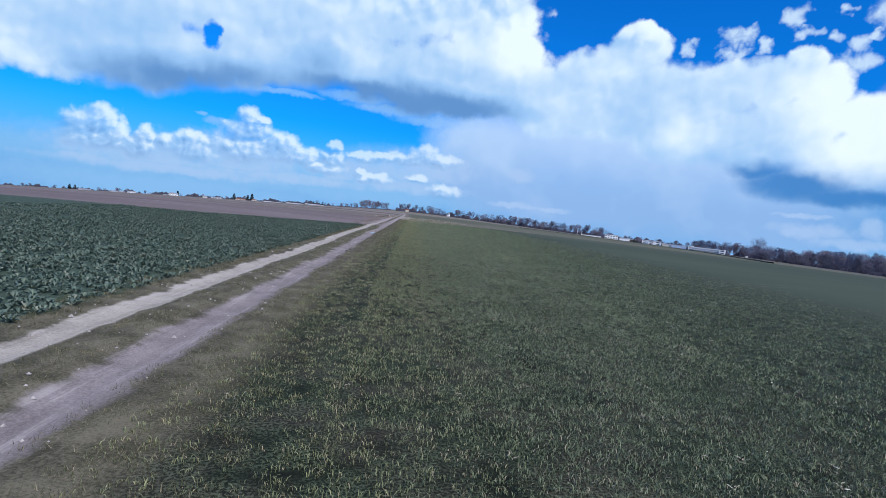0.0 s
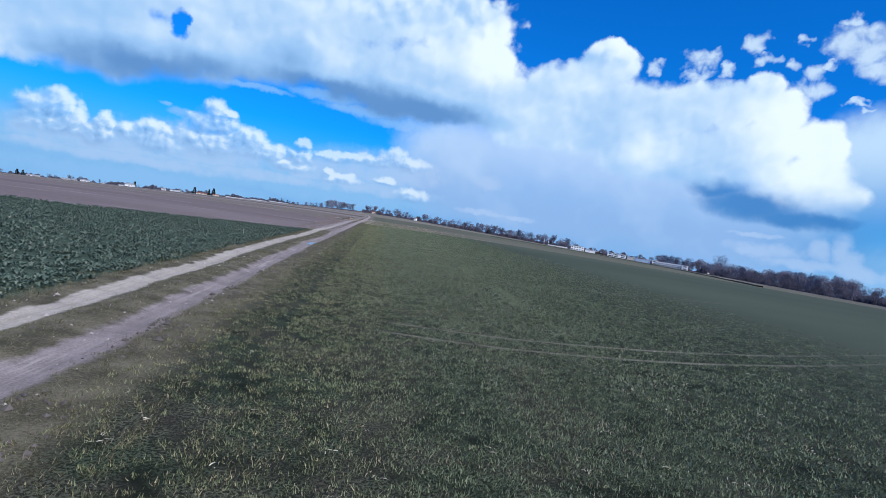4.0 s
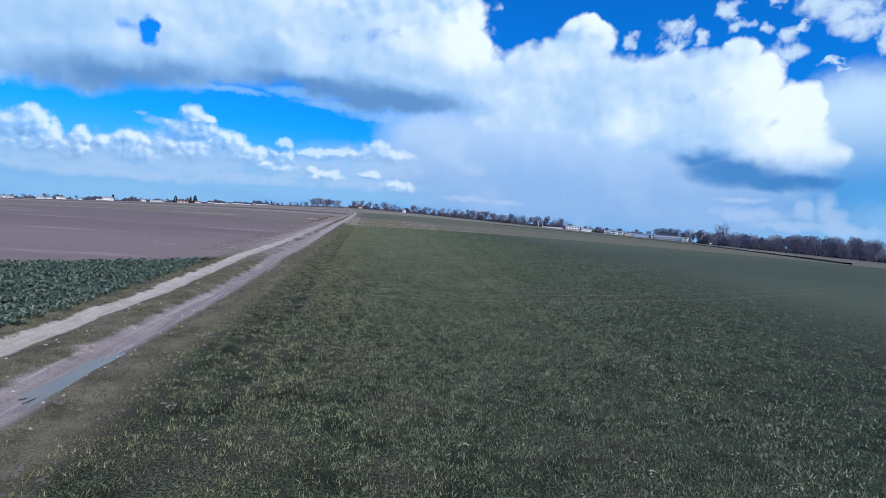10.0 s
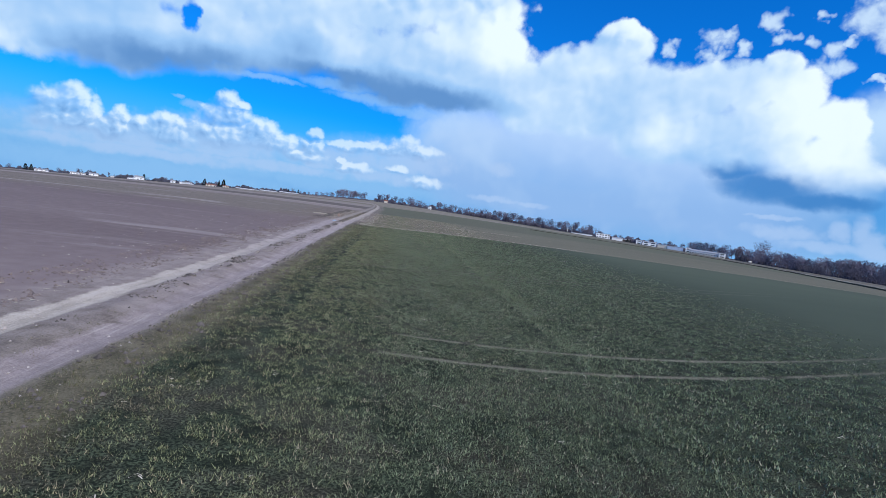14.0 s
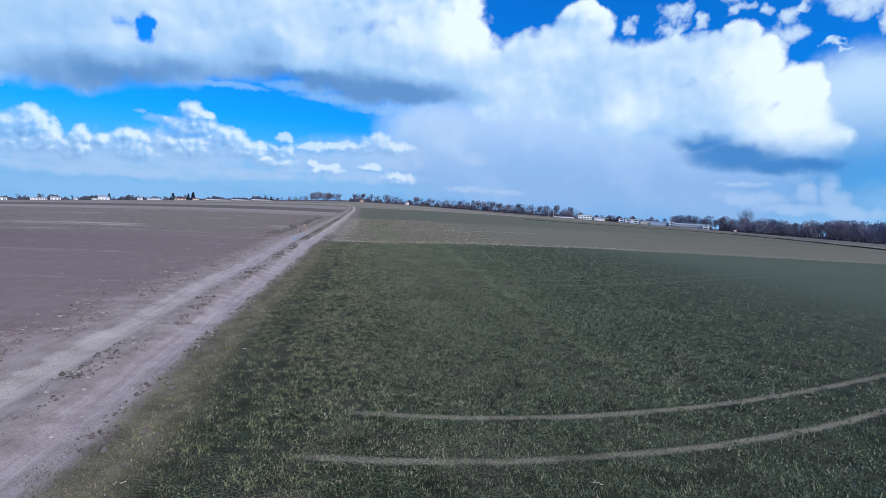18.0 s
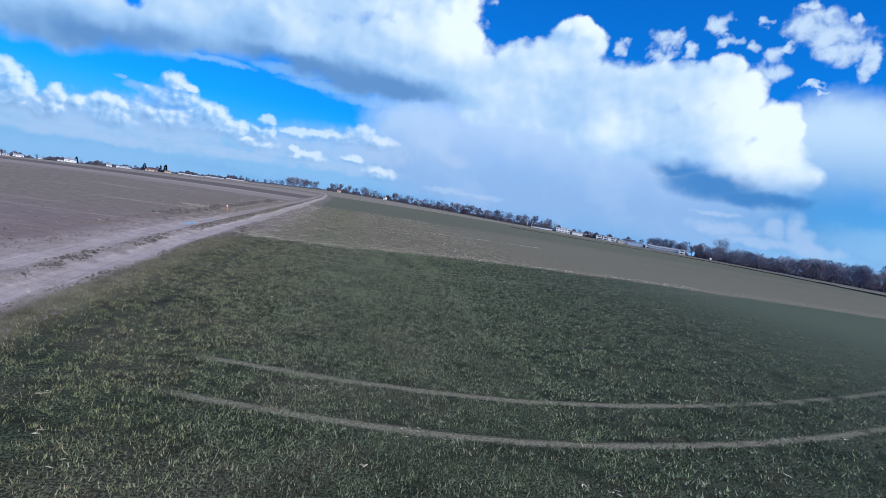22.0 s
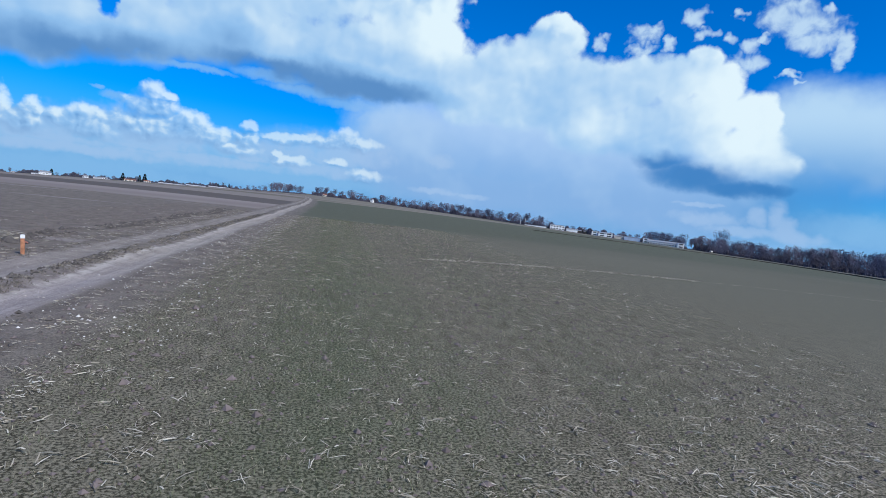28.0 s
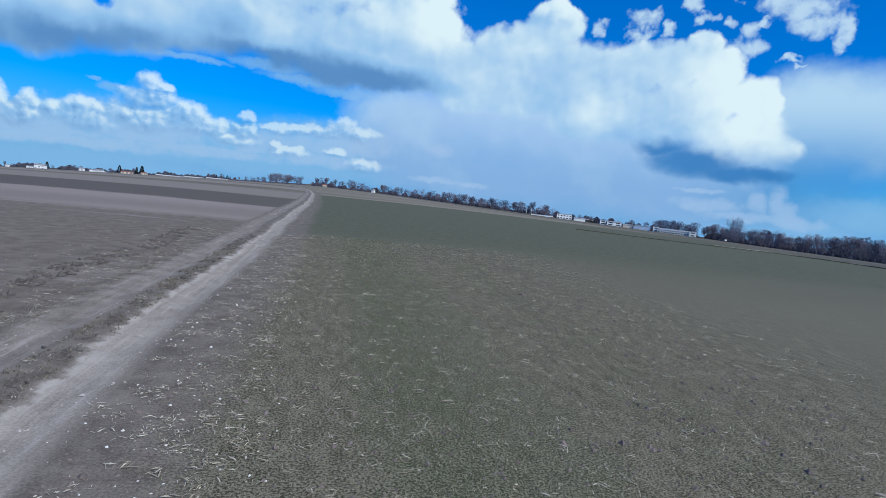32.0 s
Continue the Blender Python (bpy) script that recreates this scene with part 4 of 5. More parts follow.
litter("straw", STRAW, x[ok], y[ok], 0.14, 0.012, "bleached stalks between the track and the ploughed field", "straw", 184, 6, 0.08)
x, y = scatter(185, 4000, -5.7, -4.75, 96.0, 213.0)
ok = r.uniform(0, 1, len(x)) < 0.25 + 0.6 * wave(x, y, 2.0, 186)
litter("straw", STRAW, x[ok], y[ok], 0.11, 0.010, "dead grass stalks between the two ruts", "straw", 187, 6, 0.06)
x, y = scatter(69, 7000, -2.6, 20.0, 3.0, 152.0)
litter("straw", STRAW, x, y, 0.07, 0.009, "dead blades lying in the wheat", "straw", 70)
x, y = scatter(71, 9000, -15.0, -7.2, 130.0, 214.0)
lumps("soil_clods", CLOD, x, y, 0.022, "dry grey-brown soil clods of the ploughed field", "soil", 72)
x, y = scatter(73, 12000, -3.4, 12.0, 153.0, 214.0)
lumps("soil_clods", CLOD, x, y, 0.024, "dry soil crumbs among the seedlings", "soil", 74)
x, y = scatter(75, 2600, -7.0, -3.5, 2.0, 214.0)
lumps("stones", STONE, x, y, 0.020, "small pale stones on the track", "stones", 76)

# rape: rosettes of broad leaves
r = np.random.RandomState(41)
x, y = scatter(42, 27000, -34.0, -7.25, 10.0, 82.0)
end = np.maximum(81.0 + (x + 7.5) * 0.85, 66.0) + 0.7 * wave(x, y, 5.0, 43)
ok = (y < end) & (r.uniform(0, 1, len(x)) < np.clip(1.2 + (x + 9.0) / 24.0, 0.25, 1.0))
x, y = x[ok], y[ok]
leaves = 6
n = len(x) * leaves
bx, by = np.repeat(x, leaves), np.repeat(y, leaves)
bz = ground_z(bx, by)
a, ll, ww, hh = r.uniform(0, 6.283, n), r.uniform(0.10, 0.21, n), r.uniform(0.06, 0.11, n), r.uniform(0.05, 0.16, n)
v = np.empty((n, 5, 3), np.float32)
for k, (t, s, u) in enumerate(((0.05, 0.0, 0.1), (0.55, -0.5, 0.95), (0.55, 0.5, 0.95), (1.0, 0.0, 0.75), (0.55, 0.0, 0.75))):
    v[:, k, 0] = bx + np.cos(a) * ll * t - np.sin(a) * ww * s
    v[:, k, 1] = by + np.sin(a) * ll * t + np.cos(a) * ww * s
    v[:, k, 2] = bz + hh * u
base = np.arange(n)[:, None] * 5
tri = np.concatenate([base + [0, 4, 1], base + [0, 2, 4], base + [1, 4, 3], base + [4, 2, 3]], 1).reshape(-1, 3)
tagged(new("rape_crop", mesh_from("rape_crop", v.reshape(-1, 3), tri, RAPE, False)), "dark blue-green leafy rape rosettes covering the field", "crop", kind="stuff")

def limb(bm, p0, p1, r0, r1, sides=5):
    d = (p1 - p0).normalized()
    u = d.orthogonal().normalized()
    w = d.cross(u)
    a = [bm.verts.new(p0 + (u * math.cos(k * 6.2832 / sides) + w * math.sin(k * 6.2832 / sides)) * r0) for k in range(sides)]
    b2 = [bm.verts.new(p1 + (u * math.cos(k * 6.2832 / sides) + w * math.sin(k * 6.2832 / sides)) * r1) for k in range(sides)]
    for k in range(sides):
        bm.faces.new((a[k], a[(k + 1) % sides], b2[(k + 1) % sides], b2[k]))


# -- puddles in the ruts --
m_water, q, b = material("puddle_water", 0.03)
b.inputs["Base Color"].default_value = (0.10, 0.09, 0.085, 1)
b.inputs["Specular IOR Level"].default_value = 0.6
at = q.node("ShaderNodeTexCoord").outputs["Object"]
q.put(b.inputs["Normal"], q.bump(q.noise(at, 5.0, 2.0), 0.05, 0.02))


def puddle(x, y, w, l, seed):
    bm = bmesh.new()
    z = float(ground_z(x, y)) + 0.018
    c = bm.verts.new((0, 0, 0))
    ring = []
    for k in range(40):
        a = k / 40 * 6.2832
        s = 1 + 0.20 * math.sin(2 * a + seed) + 0.17 * math.sin(5 * a + seed * 2) + 0.11 * math.sin(9 * a + seed) + 0.07 * math.sin(14 * a)
        ring.append(bm.verts.new((math.cos(a) * w * s, math.sin(a) * l * s, 0)))
    for k in range(40):
        bm.faces.new((c, ring[k], ring[(k + 1) % 40]))
    ob = part("puddle", bm, m_water, None, "shallow rain puddle in a wheel rut, mirroring the sky")
    ob.location = (x, y, z)
    return tagged(ob, category="puddle")


puddle(-4.25, 60.6, 0.26, 1.7, 1.0)
puddle(-6.42, 153.2, 0.48, 1.5, 2.2)
puddle(-6.35, 157.6, 0.10, 0.9, 0.4)

# -- marker stake --
st = empty("marker_stake", pose(-7.25, 167.2, on_ground(-7.25, 167.2), 2, -2, 14))
tagged(st, "pale wooden marker stake with a scrap of red tape", "stake")
bm = bmesh.new()
box(bm, -0.05, -0.035, -0.1, 0.05, 0.035, 0.60)
bmesh.ops.bevel(bm, geom=bm.edges[:], offset=0.006, segments=1, affect="EDGES")
part("post", bm, STAKE, st)
bm = bmesh.new()
box(bm, -0.055, -0.04, 0.50, 0.055, 0.04, 0.615)
bmesh.ops.bevel(bm, geom=bm.edges[:], offset=0.006, segments=1, affect="EDGES")
part("painted_top", bm, RENDER, st, "white painted top")
bm = bmesh.new()
strip = [(0.05 + 0.022 * k, 0.012 * math.sin(k * 1.7), 0.36 + 0.02 * math.sin(k * 1.1)) for k in range(5)]
for k in range(4):
    lo, hi = strip[k], strip[k + 1]
    bm.faces.new([bm.verts.new(p) for p in (lo, hi, (hi[0], hi[1], hi[2] + 0.035), (lo[0], lo[1], lo[2] + 0.035))])
part("tape", bm, plain("red_tape", (0.42, 0.16, 0.12), 0.5, 0.1, 8.0), st, "scrap of red barrier tape")


# -- a thin cane in the rape and a chalky stone by the wheat --
cane = empty("garden_cane", pose(-9.14, 59.07, on_ground(-9.14, 59.07), 3, -2, 0))
tagged(cane, "thin pale wooden cane standing in the rape field", "stake")
bm = bmesh.new()
limb(bm, Vector((0, 0, -0.1)), Vector((0.01, 0.005, 0.38)), 0.012, 0.010, 7)
part("rod", bm, plain("pale_cane", (0.55, 0.52, 0.46), 0.8, 0.2, 9.0), cane)
bm = bmesh.new()
limb(bm, Vector((0.01, 0.005, 0.382)), Vector((0.011, 0.006, 0.42)), 0.015, 0.013, 7)
part("cap", bm, WHITE_STONE, cane, "white cap")
bm = bmesh.new()
bmesh.ops.create_icosphere(bm, subdivisions=2, radius=0.038)
rs = random.Random(5)
for v in bm.verts:
    v.co = Vector((v.co.x * 1.25, v.co.y * 0.9, v.co.z * 0.7)) * rs.uniform(0.82, 1.12)
stone = part("field_stone", bm, WHITE_STONE, None, "white chalky stone lying at the edge of the wheat")
stone.location = (-2.75, 52.13, on_ground(-2.75, 52.13) + 0.012)
tagged(stone, category="stone")


# -- trees --
def tree(height, spread, stem, seed, slim=False):
    """A bare tree: tapered trunk, forking limbs and a crown of fine twigs. Returns its Empty."""
    rr = random.Random(seed)
    root = empty("bare_tree", Matrix.Identity(4))
    bm = bmesh.new()
    top = Vector((rr.uniform(-0.02, 0.02) * height, rr.uniform(-0.02, 0.02) * height, height * stem))
    limb(bm, Vector((0, 0, -0.4)), top, height * 0.022, height * 0.013, 7)
    part("trunk", bm, BARK, root)
    bm = bmesh.new()
    tips = []
    n_limbs = 7
    for k in range(n_limbs):
        a = k * 2.4 + rr.uniform(-0.4, 0.4)
        rise = rr.uniform(0.35, 0.75) if not slim else rr.uniform(0.6, 0.95)
        reach = spread * rr.uniform(0.45, 0.9)
        s0 = top * rr.uniform(0.65, 1.0)
        e = Vector((math.cos(a) * reach, math.sin(a) * reach, height * (stem + (1 - stem) * rise)))
        mid = s0.lerp(e, 0.5) + Vector((0, 0, height * 0.04))
        limb(bm, s0, mid, height * 0.011, height * 0.007, 4)
        limb(bm, mid, e, height * 0.007, height * 0.003, 4)
        tips += [mid, e, mid.lerp(e, 0.5)]
    lead = Vector((top.x, top.y, height * 0.93))
    limb(bm, top, lead, height * 0.012, height * 0.004, 4)
    tips += [lead, top.lerp(lead, 0.5), top.lerp(lead, 0.75)]
    part("fork", bm, BARK, root)
    bm = bmesh.new()
    lobes = [(rr.uniform(-0.7, 0.7) * spread, rr.uniform(-0.7, 0.7) * spread, height * rr.uniform(0.22, 0.80), rr.uniform(0.4, 0.65)) for _ in range(9)]
    for lx, ly, lz, ls in lobes:
        for _ in range(170):
            d = Vector((rr.gauss(0, 1), rr.gauss(0, 1), rr.gauss(0, 1))).normalized() * rr.uniform(0.2, 1.0) ** 0.5
            q0 = Vector((lx + d.x * spread * ls, ly + d.y * spread * ls, lz + d.z * height * 0.2))
            up = (Vector((d.x, d.y, 0.9 + d.z)) + Vector((rr.gauss(0, 0.3), rr.gauss(0, 0.3), 0))).normalized()
            l = height * rr.uniform(0.035, 0.08)
            side = up.orthogonal().normalized() * l * rr.uniform(0.06, 0.14)
            bm.faces.new([bm.verts.new(v) for v in (q0 - side, q0 + side, q0 + up * l)])
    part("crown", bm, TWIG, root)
    return tagged(root, "bare leafless tree before spring leaf, bluish distance haze in its colour", "tree", "trees on the horizon")


def conifer(height, spread, seed):
    rr = random.Random(seed)
    root = empty("conifer", Matrix.Identity(4))
    bm = bmesh.new()
    limb(bm, Vector((0, 0, -0.3)), Vector((0, 0, height * 0.9)), height * 0.02, height * 0.004, 6)
    part("trunk", bm, BARK, root)
    bm = bmesh.new()
    for _ in range(420):
        t = rr.uniform(0.1, 1.0)
        a = rr.uniform(0, 6.2832)
        rad = spread * (1 - t) ** 0.8 * rr.uniform(0.2, 1.0) + 0.1
        p = Vector((math.cos(a) * rad, math.sin(a) * rad, height * t))
        d = Vector((math.cos(a), math.sin(a), rr.uniform(-0.4, 0.3))).normalized()
        l = height * rr.uniform(0.06, 0.12)
        side = d.orthogonal().normalized() * l * 0.5
        bm.faces.new([bm.verts.new(v) for v in (p - side, p + side, p + d * l)])
    part("crown", bm, CONIFER, root)
    return tagged(root, "dark green conifer by a distant farmstead", "tree", "conifers on the horizon")


kinds = [tree(20, 7.0, 0.28, 1), tree(17, 6.0, 0.22, 2), tree(22, 5.0, 0.30, 3, True), tree(15, 6.5, 0.2, 4), tree(19, 8.0, 0.25, 5)]
firs = [conifer(18, 4.0, 7), conifer(15, 5.0, 8)]
used = set()


def plant(kind, azimuth, distance, height, base_h):
    x, y = polar(azimuth, distance)
    s = height / base_h
    m = Matrix.Translation((x, y, on_ground(x, y) - 0.1)) @ Matrix.Rotation(azimuth * 7.3 + distance, 4, "Z")
    if kind not in used:
        used.add(kind)
        kind.matrix_basis = m @ Matrix.Scale(s, 4)
        return kind
    ob = copy_thing(kind, m)
    ob.scale = (s, s, s)
    return ob


heights = (20, 17, 22, 15, 19)
rt = random.Random(77)


def row_of_trees(az0, az1, d0, d1, h0, h1, count):
    for k in range(count):
        t = (k + rt.uniform(0.1, 0.9)) / count
        n = rt.randrange(5)
        plant(kinds[n], az0 + (az1 - az0) * t, (d0 + (d1 - d0) * t) * rt.uniform(0.97, 1.06), rt.uniform(h0, h1), heights[n])


# wood on the right, thinning towards the works
row_of_trees(33.8, 50.0, 900, 500, 15, 22, 60)
row_of_trees(36.0, 62.0, 780, 430, 12, 18, 55)
plant(kinds[0], 36.2, 905, 35, 20)
plant(kinds[4], 36.8, 900, 28, 19)
row_of_trees(30.2, 33.6, 1010, 960, 17, 24, 14)
# tree belt in the middle
row_of_trees(-2.0, 8.5, 1500, 1350, 10, 25, 32)
row_of_trees(8.5, 22.0, 1350, 1150, 12, 26, 58)
row_of_trees(22.8, 30.0, 1150, 1050, 10, 16, 12)
# clump beyond the bend and the far village
row_of_trees(-6.0, -3.0, 1500, 1500, 20, 28, 13)
row_of_trees(-8.0, -6.0, 1520, 1520, 9, 16, 6)
row_of_trees(-36.0, -16.5, 2650, 2650, 14, 26, 34)
row_of_trees(-16.5, -8.5, 2600, 2300, 8, 16, 10)
for a, d, h in ((-18.5, 2540, 30), (-17.2, 2540, 27), (-16.8, 2540, 33), (-23.6, 2540, 26), (-31.9, 2540, 24), (-32.3, 2540, 26), (-10.7, 2400, 16), (-9.75, 2400, 17)):
    plant(firs[len(used) % 2], a, d, h, (18, 15)[len(used) % 2])
row_of_trees(-12.0, -10.0, 2500, 2500, 20, 28, 3)


# low scrub under and behind the trees: uncountable twigs
def scrub(name, az0, az1, d0, d1, h, count, seed, label, mat=SHRUB):
    r = np.random.RandomState(seed)
    t = r.uniform(0, 1, count)
    a = np.radians(az0 + (az1 - az0) * t)
    d = (d0 + (d1 - d0) * t) * r.uniform(1.0, 1.07, count)
    x, y = 0.3 + d * np.sin(a), 92.0 + d * np.cos(a)
    z = ground_z(x, y)
    top = h * (0.62 + 0.30 * wave(t * 100, t * 0, 6.0, seed) + 0.22 * wave(t * 100, t * 0, 1.6, seed + 1)) * r.uniform(0.15, 1.0, count)
    w, l = h * 0.10, h * 0.28
    ang = r.uniform(0, 6.283, count)
    v = np.empty((count, 3, 3), np.float32)
    for k, (s, u) in enumerate(((-1, 0), (1, 0), (0.3, 1))):
        v[:, k, 0] = x + np.cos(ang) * w * s
        v[:, k, 1] = y + np.sin(ang) * w * s
        v[:, k, 2] = z + np.maximum(top - l + l * u, 0) - 0.2 * (1 - u)
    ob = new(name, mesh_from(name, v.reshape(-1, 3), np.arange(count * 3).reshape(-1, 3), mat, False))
    return tagged(ob, label, "scrub", kind="stuff")


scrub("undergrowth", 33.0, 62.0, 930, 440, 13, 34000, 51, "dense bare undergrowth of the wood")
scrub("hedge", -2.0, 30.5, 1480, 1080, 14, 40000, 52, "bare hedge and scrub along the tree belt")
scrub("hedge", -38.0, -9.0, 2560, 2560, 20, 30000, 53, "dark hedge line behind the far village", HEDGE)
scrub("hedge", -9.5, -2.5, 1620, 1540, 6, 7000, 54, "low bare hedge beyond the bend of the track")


# -- buildings --
def wall_block(name, az_deg, dist, w, d, h, mat, roof_mat, roof_h, label, category, windows=0, turn=0.0, group=""):
    x, y = polar(az_deg, dist)
    root = empty(name, pose(x, y, on_ground(x, y) - 0.3, 0, 0, -az_deg + turn))
    tagged(root, label, category, group)
    bm = bmesh.new()
    box(bm, -w / 2, -d / 2, 0, w / 2, d / 2, h)
    part("wall", bm, mat, root)
    bm = bmesh.new()
    o = 0.4
    if roof_h > 0.8:
        v = [bm.verts.new(c) for c in ((-w / 2 - o, -d / 2 - o, h - 0.15), (w / 2 + o, -d / 2 - o, h - 0.15), (w / 2 + o, d / 2 + o, h - 0.15),
                                       (-w / 2 - o, d / 2 + o, h - 0.15), (-w / 2 - o, 0, h + roof_h), (w / 2 + o, 0, h + roof_h))]
        for f in ((0, 1, 5, 4), (2, 3, 4, 5), (3, 0, 4), (1, 2, 5), (3, 2, 1, 0)):
            bm.faces.new([v[k] for k in f])
    else:
        box(bm, -w / 2 - 0.2, -d / 2 - 0.2, h + 0.004, w / 2 + 0.2, d / 2 + 0.2, h + 0.5)
    part("roof", bm, roof_mat, root)
    rows = 2 if h > 5.5 else 1
    for row in range(rows):
        for k in range(windows):
            wx = -w / 2 + w * (k + 0.5) / windows
            ww = w / windows * 0.28
            zz = 1.1 + row * (h / rows)
            win = empty("window", Matrix.Identity(4))
            win.parent = root
            bm = bmesh.new()
            box(bm, wx - ww, -d / 2 - 0.06, zz, wx + ww, -d / 2 + 0.05, zz + min(1.6, h / rows - 1.4))
            part("pane", bm, DARK, win)
            bm = bmesh.new()
            box(bm, wx - ww - 0.1, -d / 2 - 0.12, zz - 0.15, wx + ww + 0.1, -d / 2 + 0.04, zz - 0.004)
            part("sill", bm, mat, win)
    return root


def house(az_deg, dist, w, h, mat=RENDER, roof=ROOF_GREY, turn=0.0):
    return wall_block("farmhouse", az_deg, dist, w, w * 0.6, h, mat, roof, h * 0.55, "white farmhouse with a pitched roof in the far village", "house", 3, turn, "village houses")


for a, w, h in ((-31.2, 40, 7), (-28.9, 26, 7), (-28.3, 18, 6), (-27.5, 30, 8), (-24.7, 18, 5), (-24.0, 32, 11), (-21.2, 16, 8), (-20.4, 20, 5.5), (-19.9, 24, 6), (-26.1, 12, 5)):
    house(a, 2440, w, h, turn=rt.uniform(-25, 25))
house(-17.9, 2440, 40, 6, CREAM, ROOF_RED)
house(-16.6, 2440, 22, 6, CREAM, ROOF_RED, 20)
house(3.85, 1300, 9.0, 5.5, RENDER, ROOF_GREY, 65)
house(-0.8, 1440, 9, 4.5, CREAM, ROOF_RED, 10)
for a, l in ((-14.6, 90), (-12.6, 70), (-10.6, 80), (-19.9, 40)):
    x, y = polar(a, 2380)
    gh = empty("greenhouse", pose(x, y, on_ground(x, y), 0, 0, -a))
    tagged(gh, "long low pale film greenhouse", "greenhouse", "greenhouses")
    for k in range(3):
        bm = bmesh.new()
        for s in range(8):
            a0, a1 = math.pi * s / 8, math.pi * (s + 1) / 8
            p = [(-l / 2, (k - 1) * 9 + math.cos(a0) * 4.3, math.sin(a0) * 3.2), (-l / 2, (k - 1) * 9 + math.cos(a1) * 4.3, math.sin(a1) * 3.2),
                 (l / 2, (k - 1) * 9 + math.cos(a1) * 4.3, math.sin(a1) * 3.2), (l / 2, (k - 1) * 9 + math.cos(a0) * 4.3, math.sin(a0) * 3.2)]
            bm.faces.new([bm.verts.new(c) for c in p])
        part("tunnel", bm, FOIL, gh)

# works on the right
wall_block("office_building", 22.1, 1000, 24, 12, 8.0, RENDER, ROOF_GREY, 0, "white two-storey flat-roofed office building", "building", 5)
wall_block("shed", 23.5, 990, 18, 10, 4.5, RENDER, ROOF_GREY, 1.5, "low white shed of the works", "building", 0)
wall_block("warehouse", 25.6, 975, 9, 12, 7.0, RENDER, ROOF_GREY, 0, "white cubic warehouse of the works", "building", 1)
wall_block("warehouse", 26.6, 970, 22, 14, 6.5, RENDER, ROOF_GREY, 1.2, "long low white warehouse with a grey roof", "building", 2)
wall_block("shed", 27.8, 965, 14, 12, 5.0, CREAM, ROOF_GREY, 1.0, "cream shed between the warehouses", "building", 0)
wall_block("factory_hall", 29.0, 955, 24, 20, 5.8, CLAD_BLUE, ROOF_GREY, 0, "blue-grey clad factory hall", "building", 0)
wall_block("loading_block", 30.2, 948, 8, 12, 7.5, RENDER, ROOF_GREY, 0, "white loading block of the works", "building", 1)
wall_block("factory_hall", 31.6, 935, 42, 20, 5.4, CLAD_GREY, ROOF_GREY, 1.8, "long grey clad factory hall with a shallow roof", "building", 11)
wall_block("loading_block", 33.2, 925, 9, 12, 7.5, RENDER, ROOF_GREY, 0, "white end block of the grey factory hall", "building", 1)

# two flagpoles and a long low wall before the office
for a in (18.5, 18.95):
    x, y = polar(a, 985)
    pole = empty("flagpole", pose(x, y, on_ground(x, y)))
    tagged(pole, "tall bare white flagpole by the works", "flagpole", "flagpoles")
    bm = bmesh.new()
    limb(bm, Vector((0, 0, -0.3)), Vector((0, 0, 11.0)), 0.28, 0.20, 8)
    part("shaft", bm, RENDER, pole)
    bm = bmesh.new()
    bmesh.ops.create_icosphere(bm, subdivisions=1, radius=0.3, matrix=Matrix.Translation((0, 0, 11.2)))
    part("knob", bm, ROOF_GREY, pole)
wall_block("garden_wall", 20.0, 990, 36, 3, 1.9, RENDER, ROOF_GREY, 0, "long low white wall in front of the works", "wall", 0)
wall_block("annex", 24.2, 1004, 20, 8, 4.2, DARK_WOOD, ROOF_GREY, 0.9, "dark timber annex beside the office", "building", 2)
for a, h in ((24.5, 6.5), (24.8, 5.5), (28.6, 6.0)):
    plant(firs[1], a, 975, h, 15)

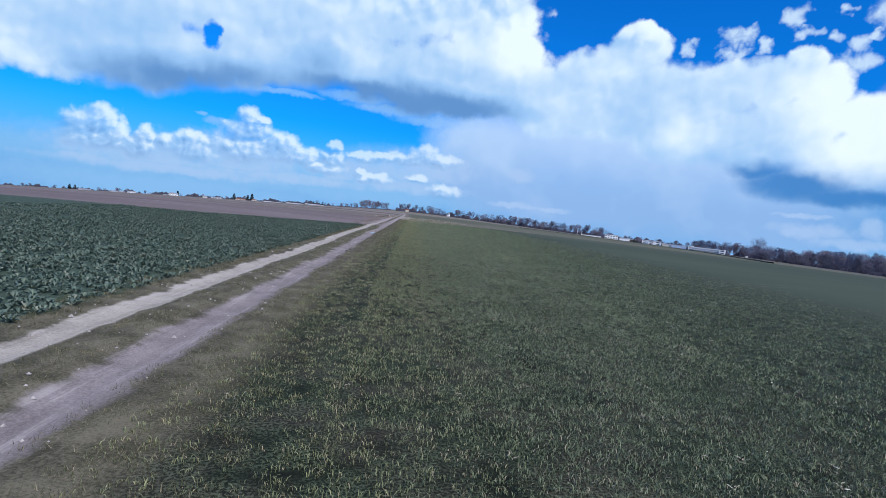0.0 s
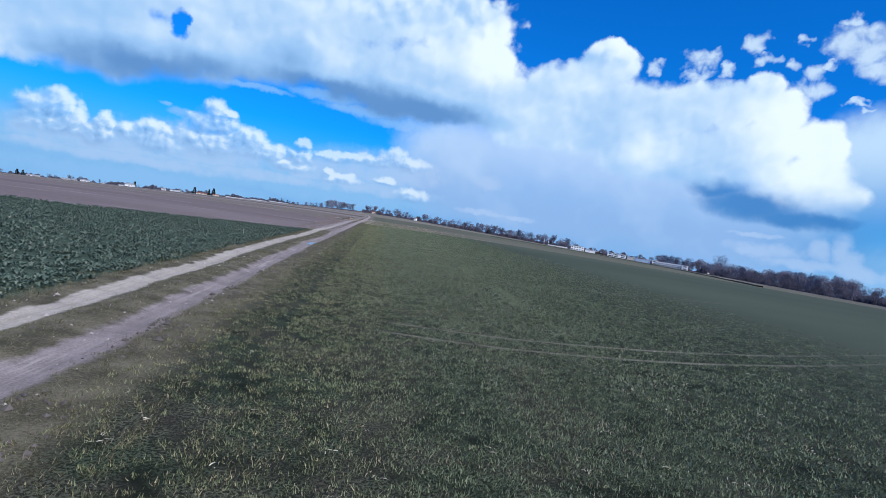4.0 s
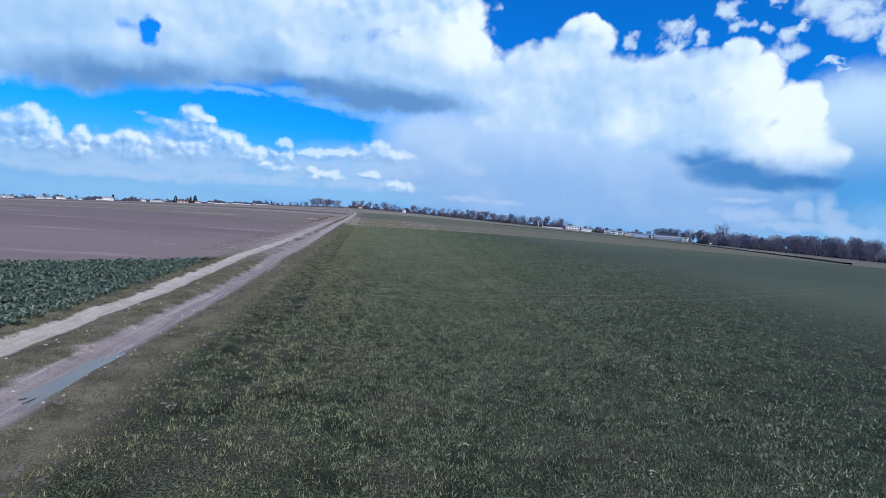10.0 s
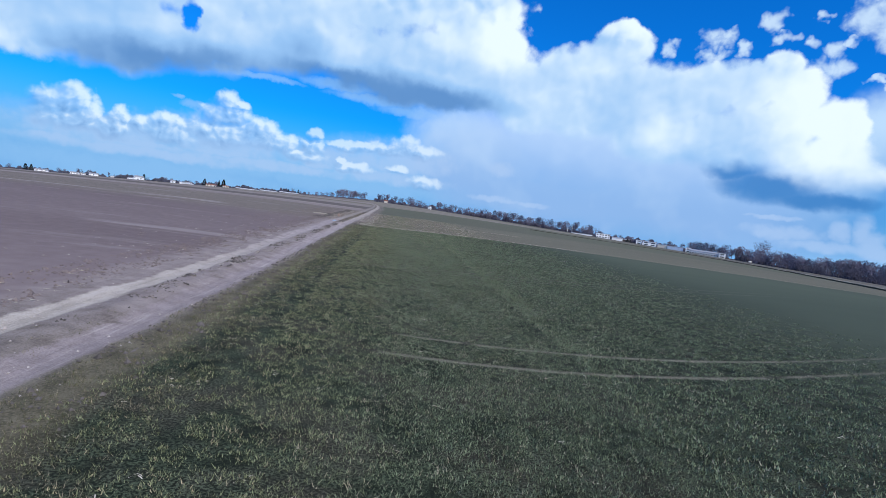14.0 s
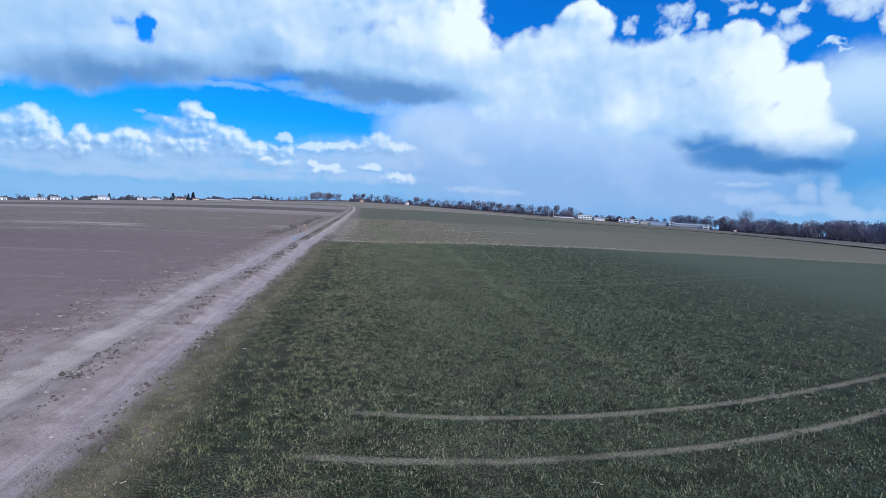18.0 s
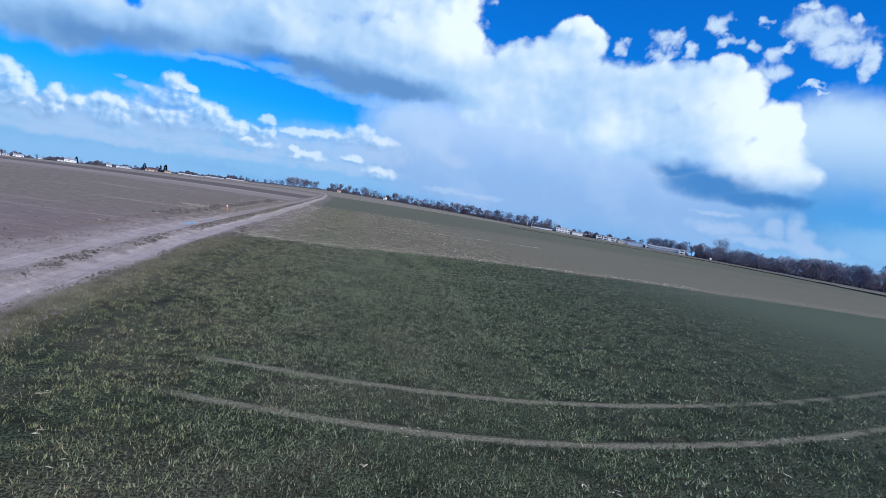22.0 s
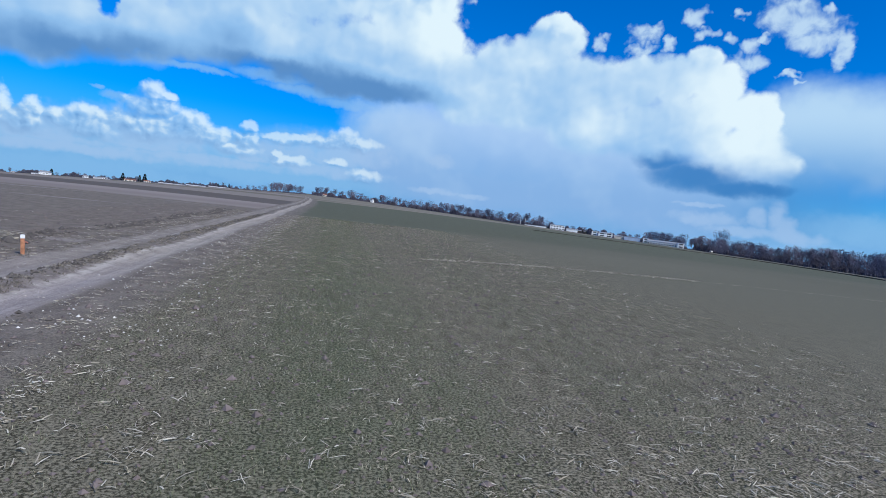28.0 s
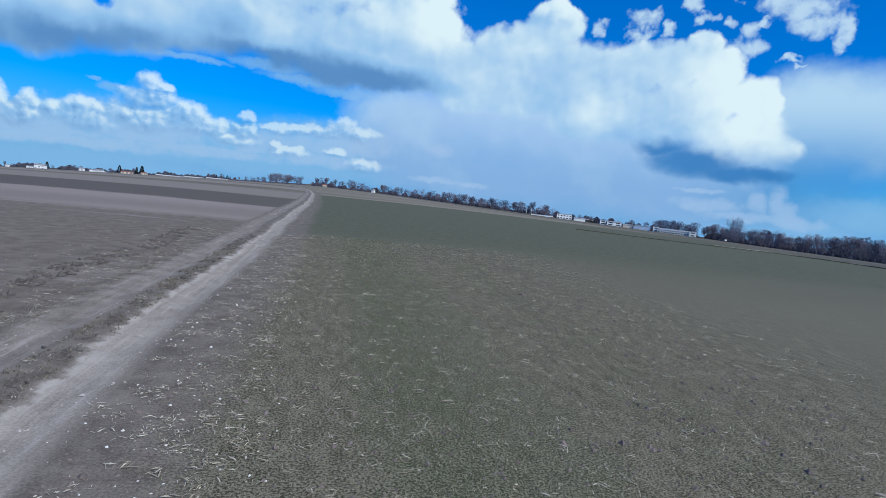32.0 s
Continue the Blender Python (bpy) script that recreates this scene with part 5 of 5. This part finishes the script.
# parked van beyond the ditch
vx, vy = polar(35.6, 860)
van = empty("van", pose(vx, vy, on_ground(vx, vy), 0, 0, 20))
tagged(van, "small white van parked by the edge of the wood", "van")
bm = bmesh.new()
box(bm, -2.6, -1.0, 0.45, 2.6, 1.0, 2.5)
bmesh.ops.bevel(bm, geom=bm.edges[:], offset=0.3, segments=2, affect="EDGES")
part("body", bm, VAN, van)
for wx in (-1.6, 1.6):
    for wy in (-0.95, 0.95):
        bm = bmesh.new()
        bmesh.ops.create_cone(bm, cap_ends=True, segments=16, radius1=0.36, radius2=0.36, depth=0.22, matrix=pose(wx, wy, 0.36, 90, 0, 0))
        part("wheel", bm, TYRE, van)

# dark ditch bank along the edge of the right-hand fields, and the pale strip behind it
def ribbon(name, mat, place, n, low, high, width, label, category):
    bm = bmesh.new()
    prev = None
    for k in range(n + 1):
        x, y, nx0, ny0 = place(k / n)
        x2, y2 = x + nx0 * width, y + ny0 * width
        z, z2 = on_ground(x, y), on_ground(x2, y2)
        wob = 0.02 * math.sin(k * 1.7) + 0.03 * math.sin(k * 0.63)
        ring = [bm.verts.new((x, y, z - 0.4)), bm.verts.new((x + nx0 * width * 0.2, y + ny0 * width * 0.2, z + low * (0.35 + 0.65 * k / n) + wob)),
                bm.verts.new((x2 - nx0 * width * 0.2, y2 - ny0 * width * 0.2, z2 + high * (0.35 + 0.65 * k / n) + wob)), bm.verts.new((x2, y2, z2 - 0.4))]
        if prev:
            for s in range(3):
                bm.faces.new((prev[s], ring[s], ring[s + 1], prev[s + 1]))
        prev = ring
    return tagged(part(name, bm, mat, None, label), category=category, kind="structure")


DITCH = ((58.0, 294.0), (80.0, 291.0), (104.0, 296.0), (126.0, 302.0), (139.0, 292.0), (142.0, 272.0), (138.0, 250.0), (129.0, 224.0), (119.0, 194.0), (108.0, 160.0))


def along_ditch(t):
    k = min(int(t * (len(DITCH) - 1)), len(DITCH) - 2)
    f = t * (len(DITCH) - 1) - k
    (x0, y0), (x1, y1) = DITCH[k], DITCH[k + 1]
    n = math.hypot(x1 - x0, y1 - y0)
    return x0 + (x1 - x0) * f, y0 + (y1 - y0) * f, -(y1 - y0) / n, (x1 - x0) / n


ribbon("ditch_bank", BANK, along_ditch, 108, 0.35, 0.40, 2.2, "dark overgrown ditch bank along the field edge", "bank")


def behind_ditch(t):
    x, y, nx0, ny0 = along_ditch(0.22 + 0.66 * t)
    return x + nx0 * 5.0, y + ny0 * 5.0, nx0, ny0


ribbon("grass_strip", PALE_BANK, behind_ditch, 80, 0.30, 0.34, 2.4, "pale dead grass strip behind the ditch", "grass")
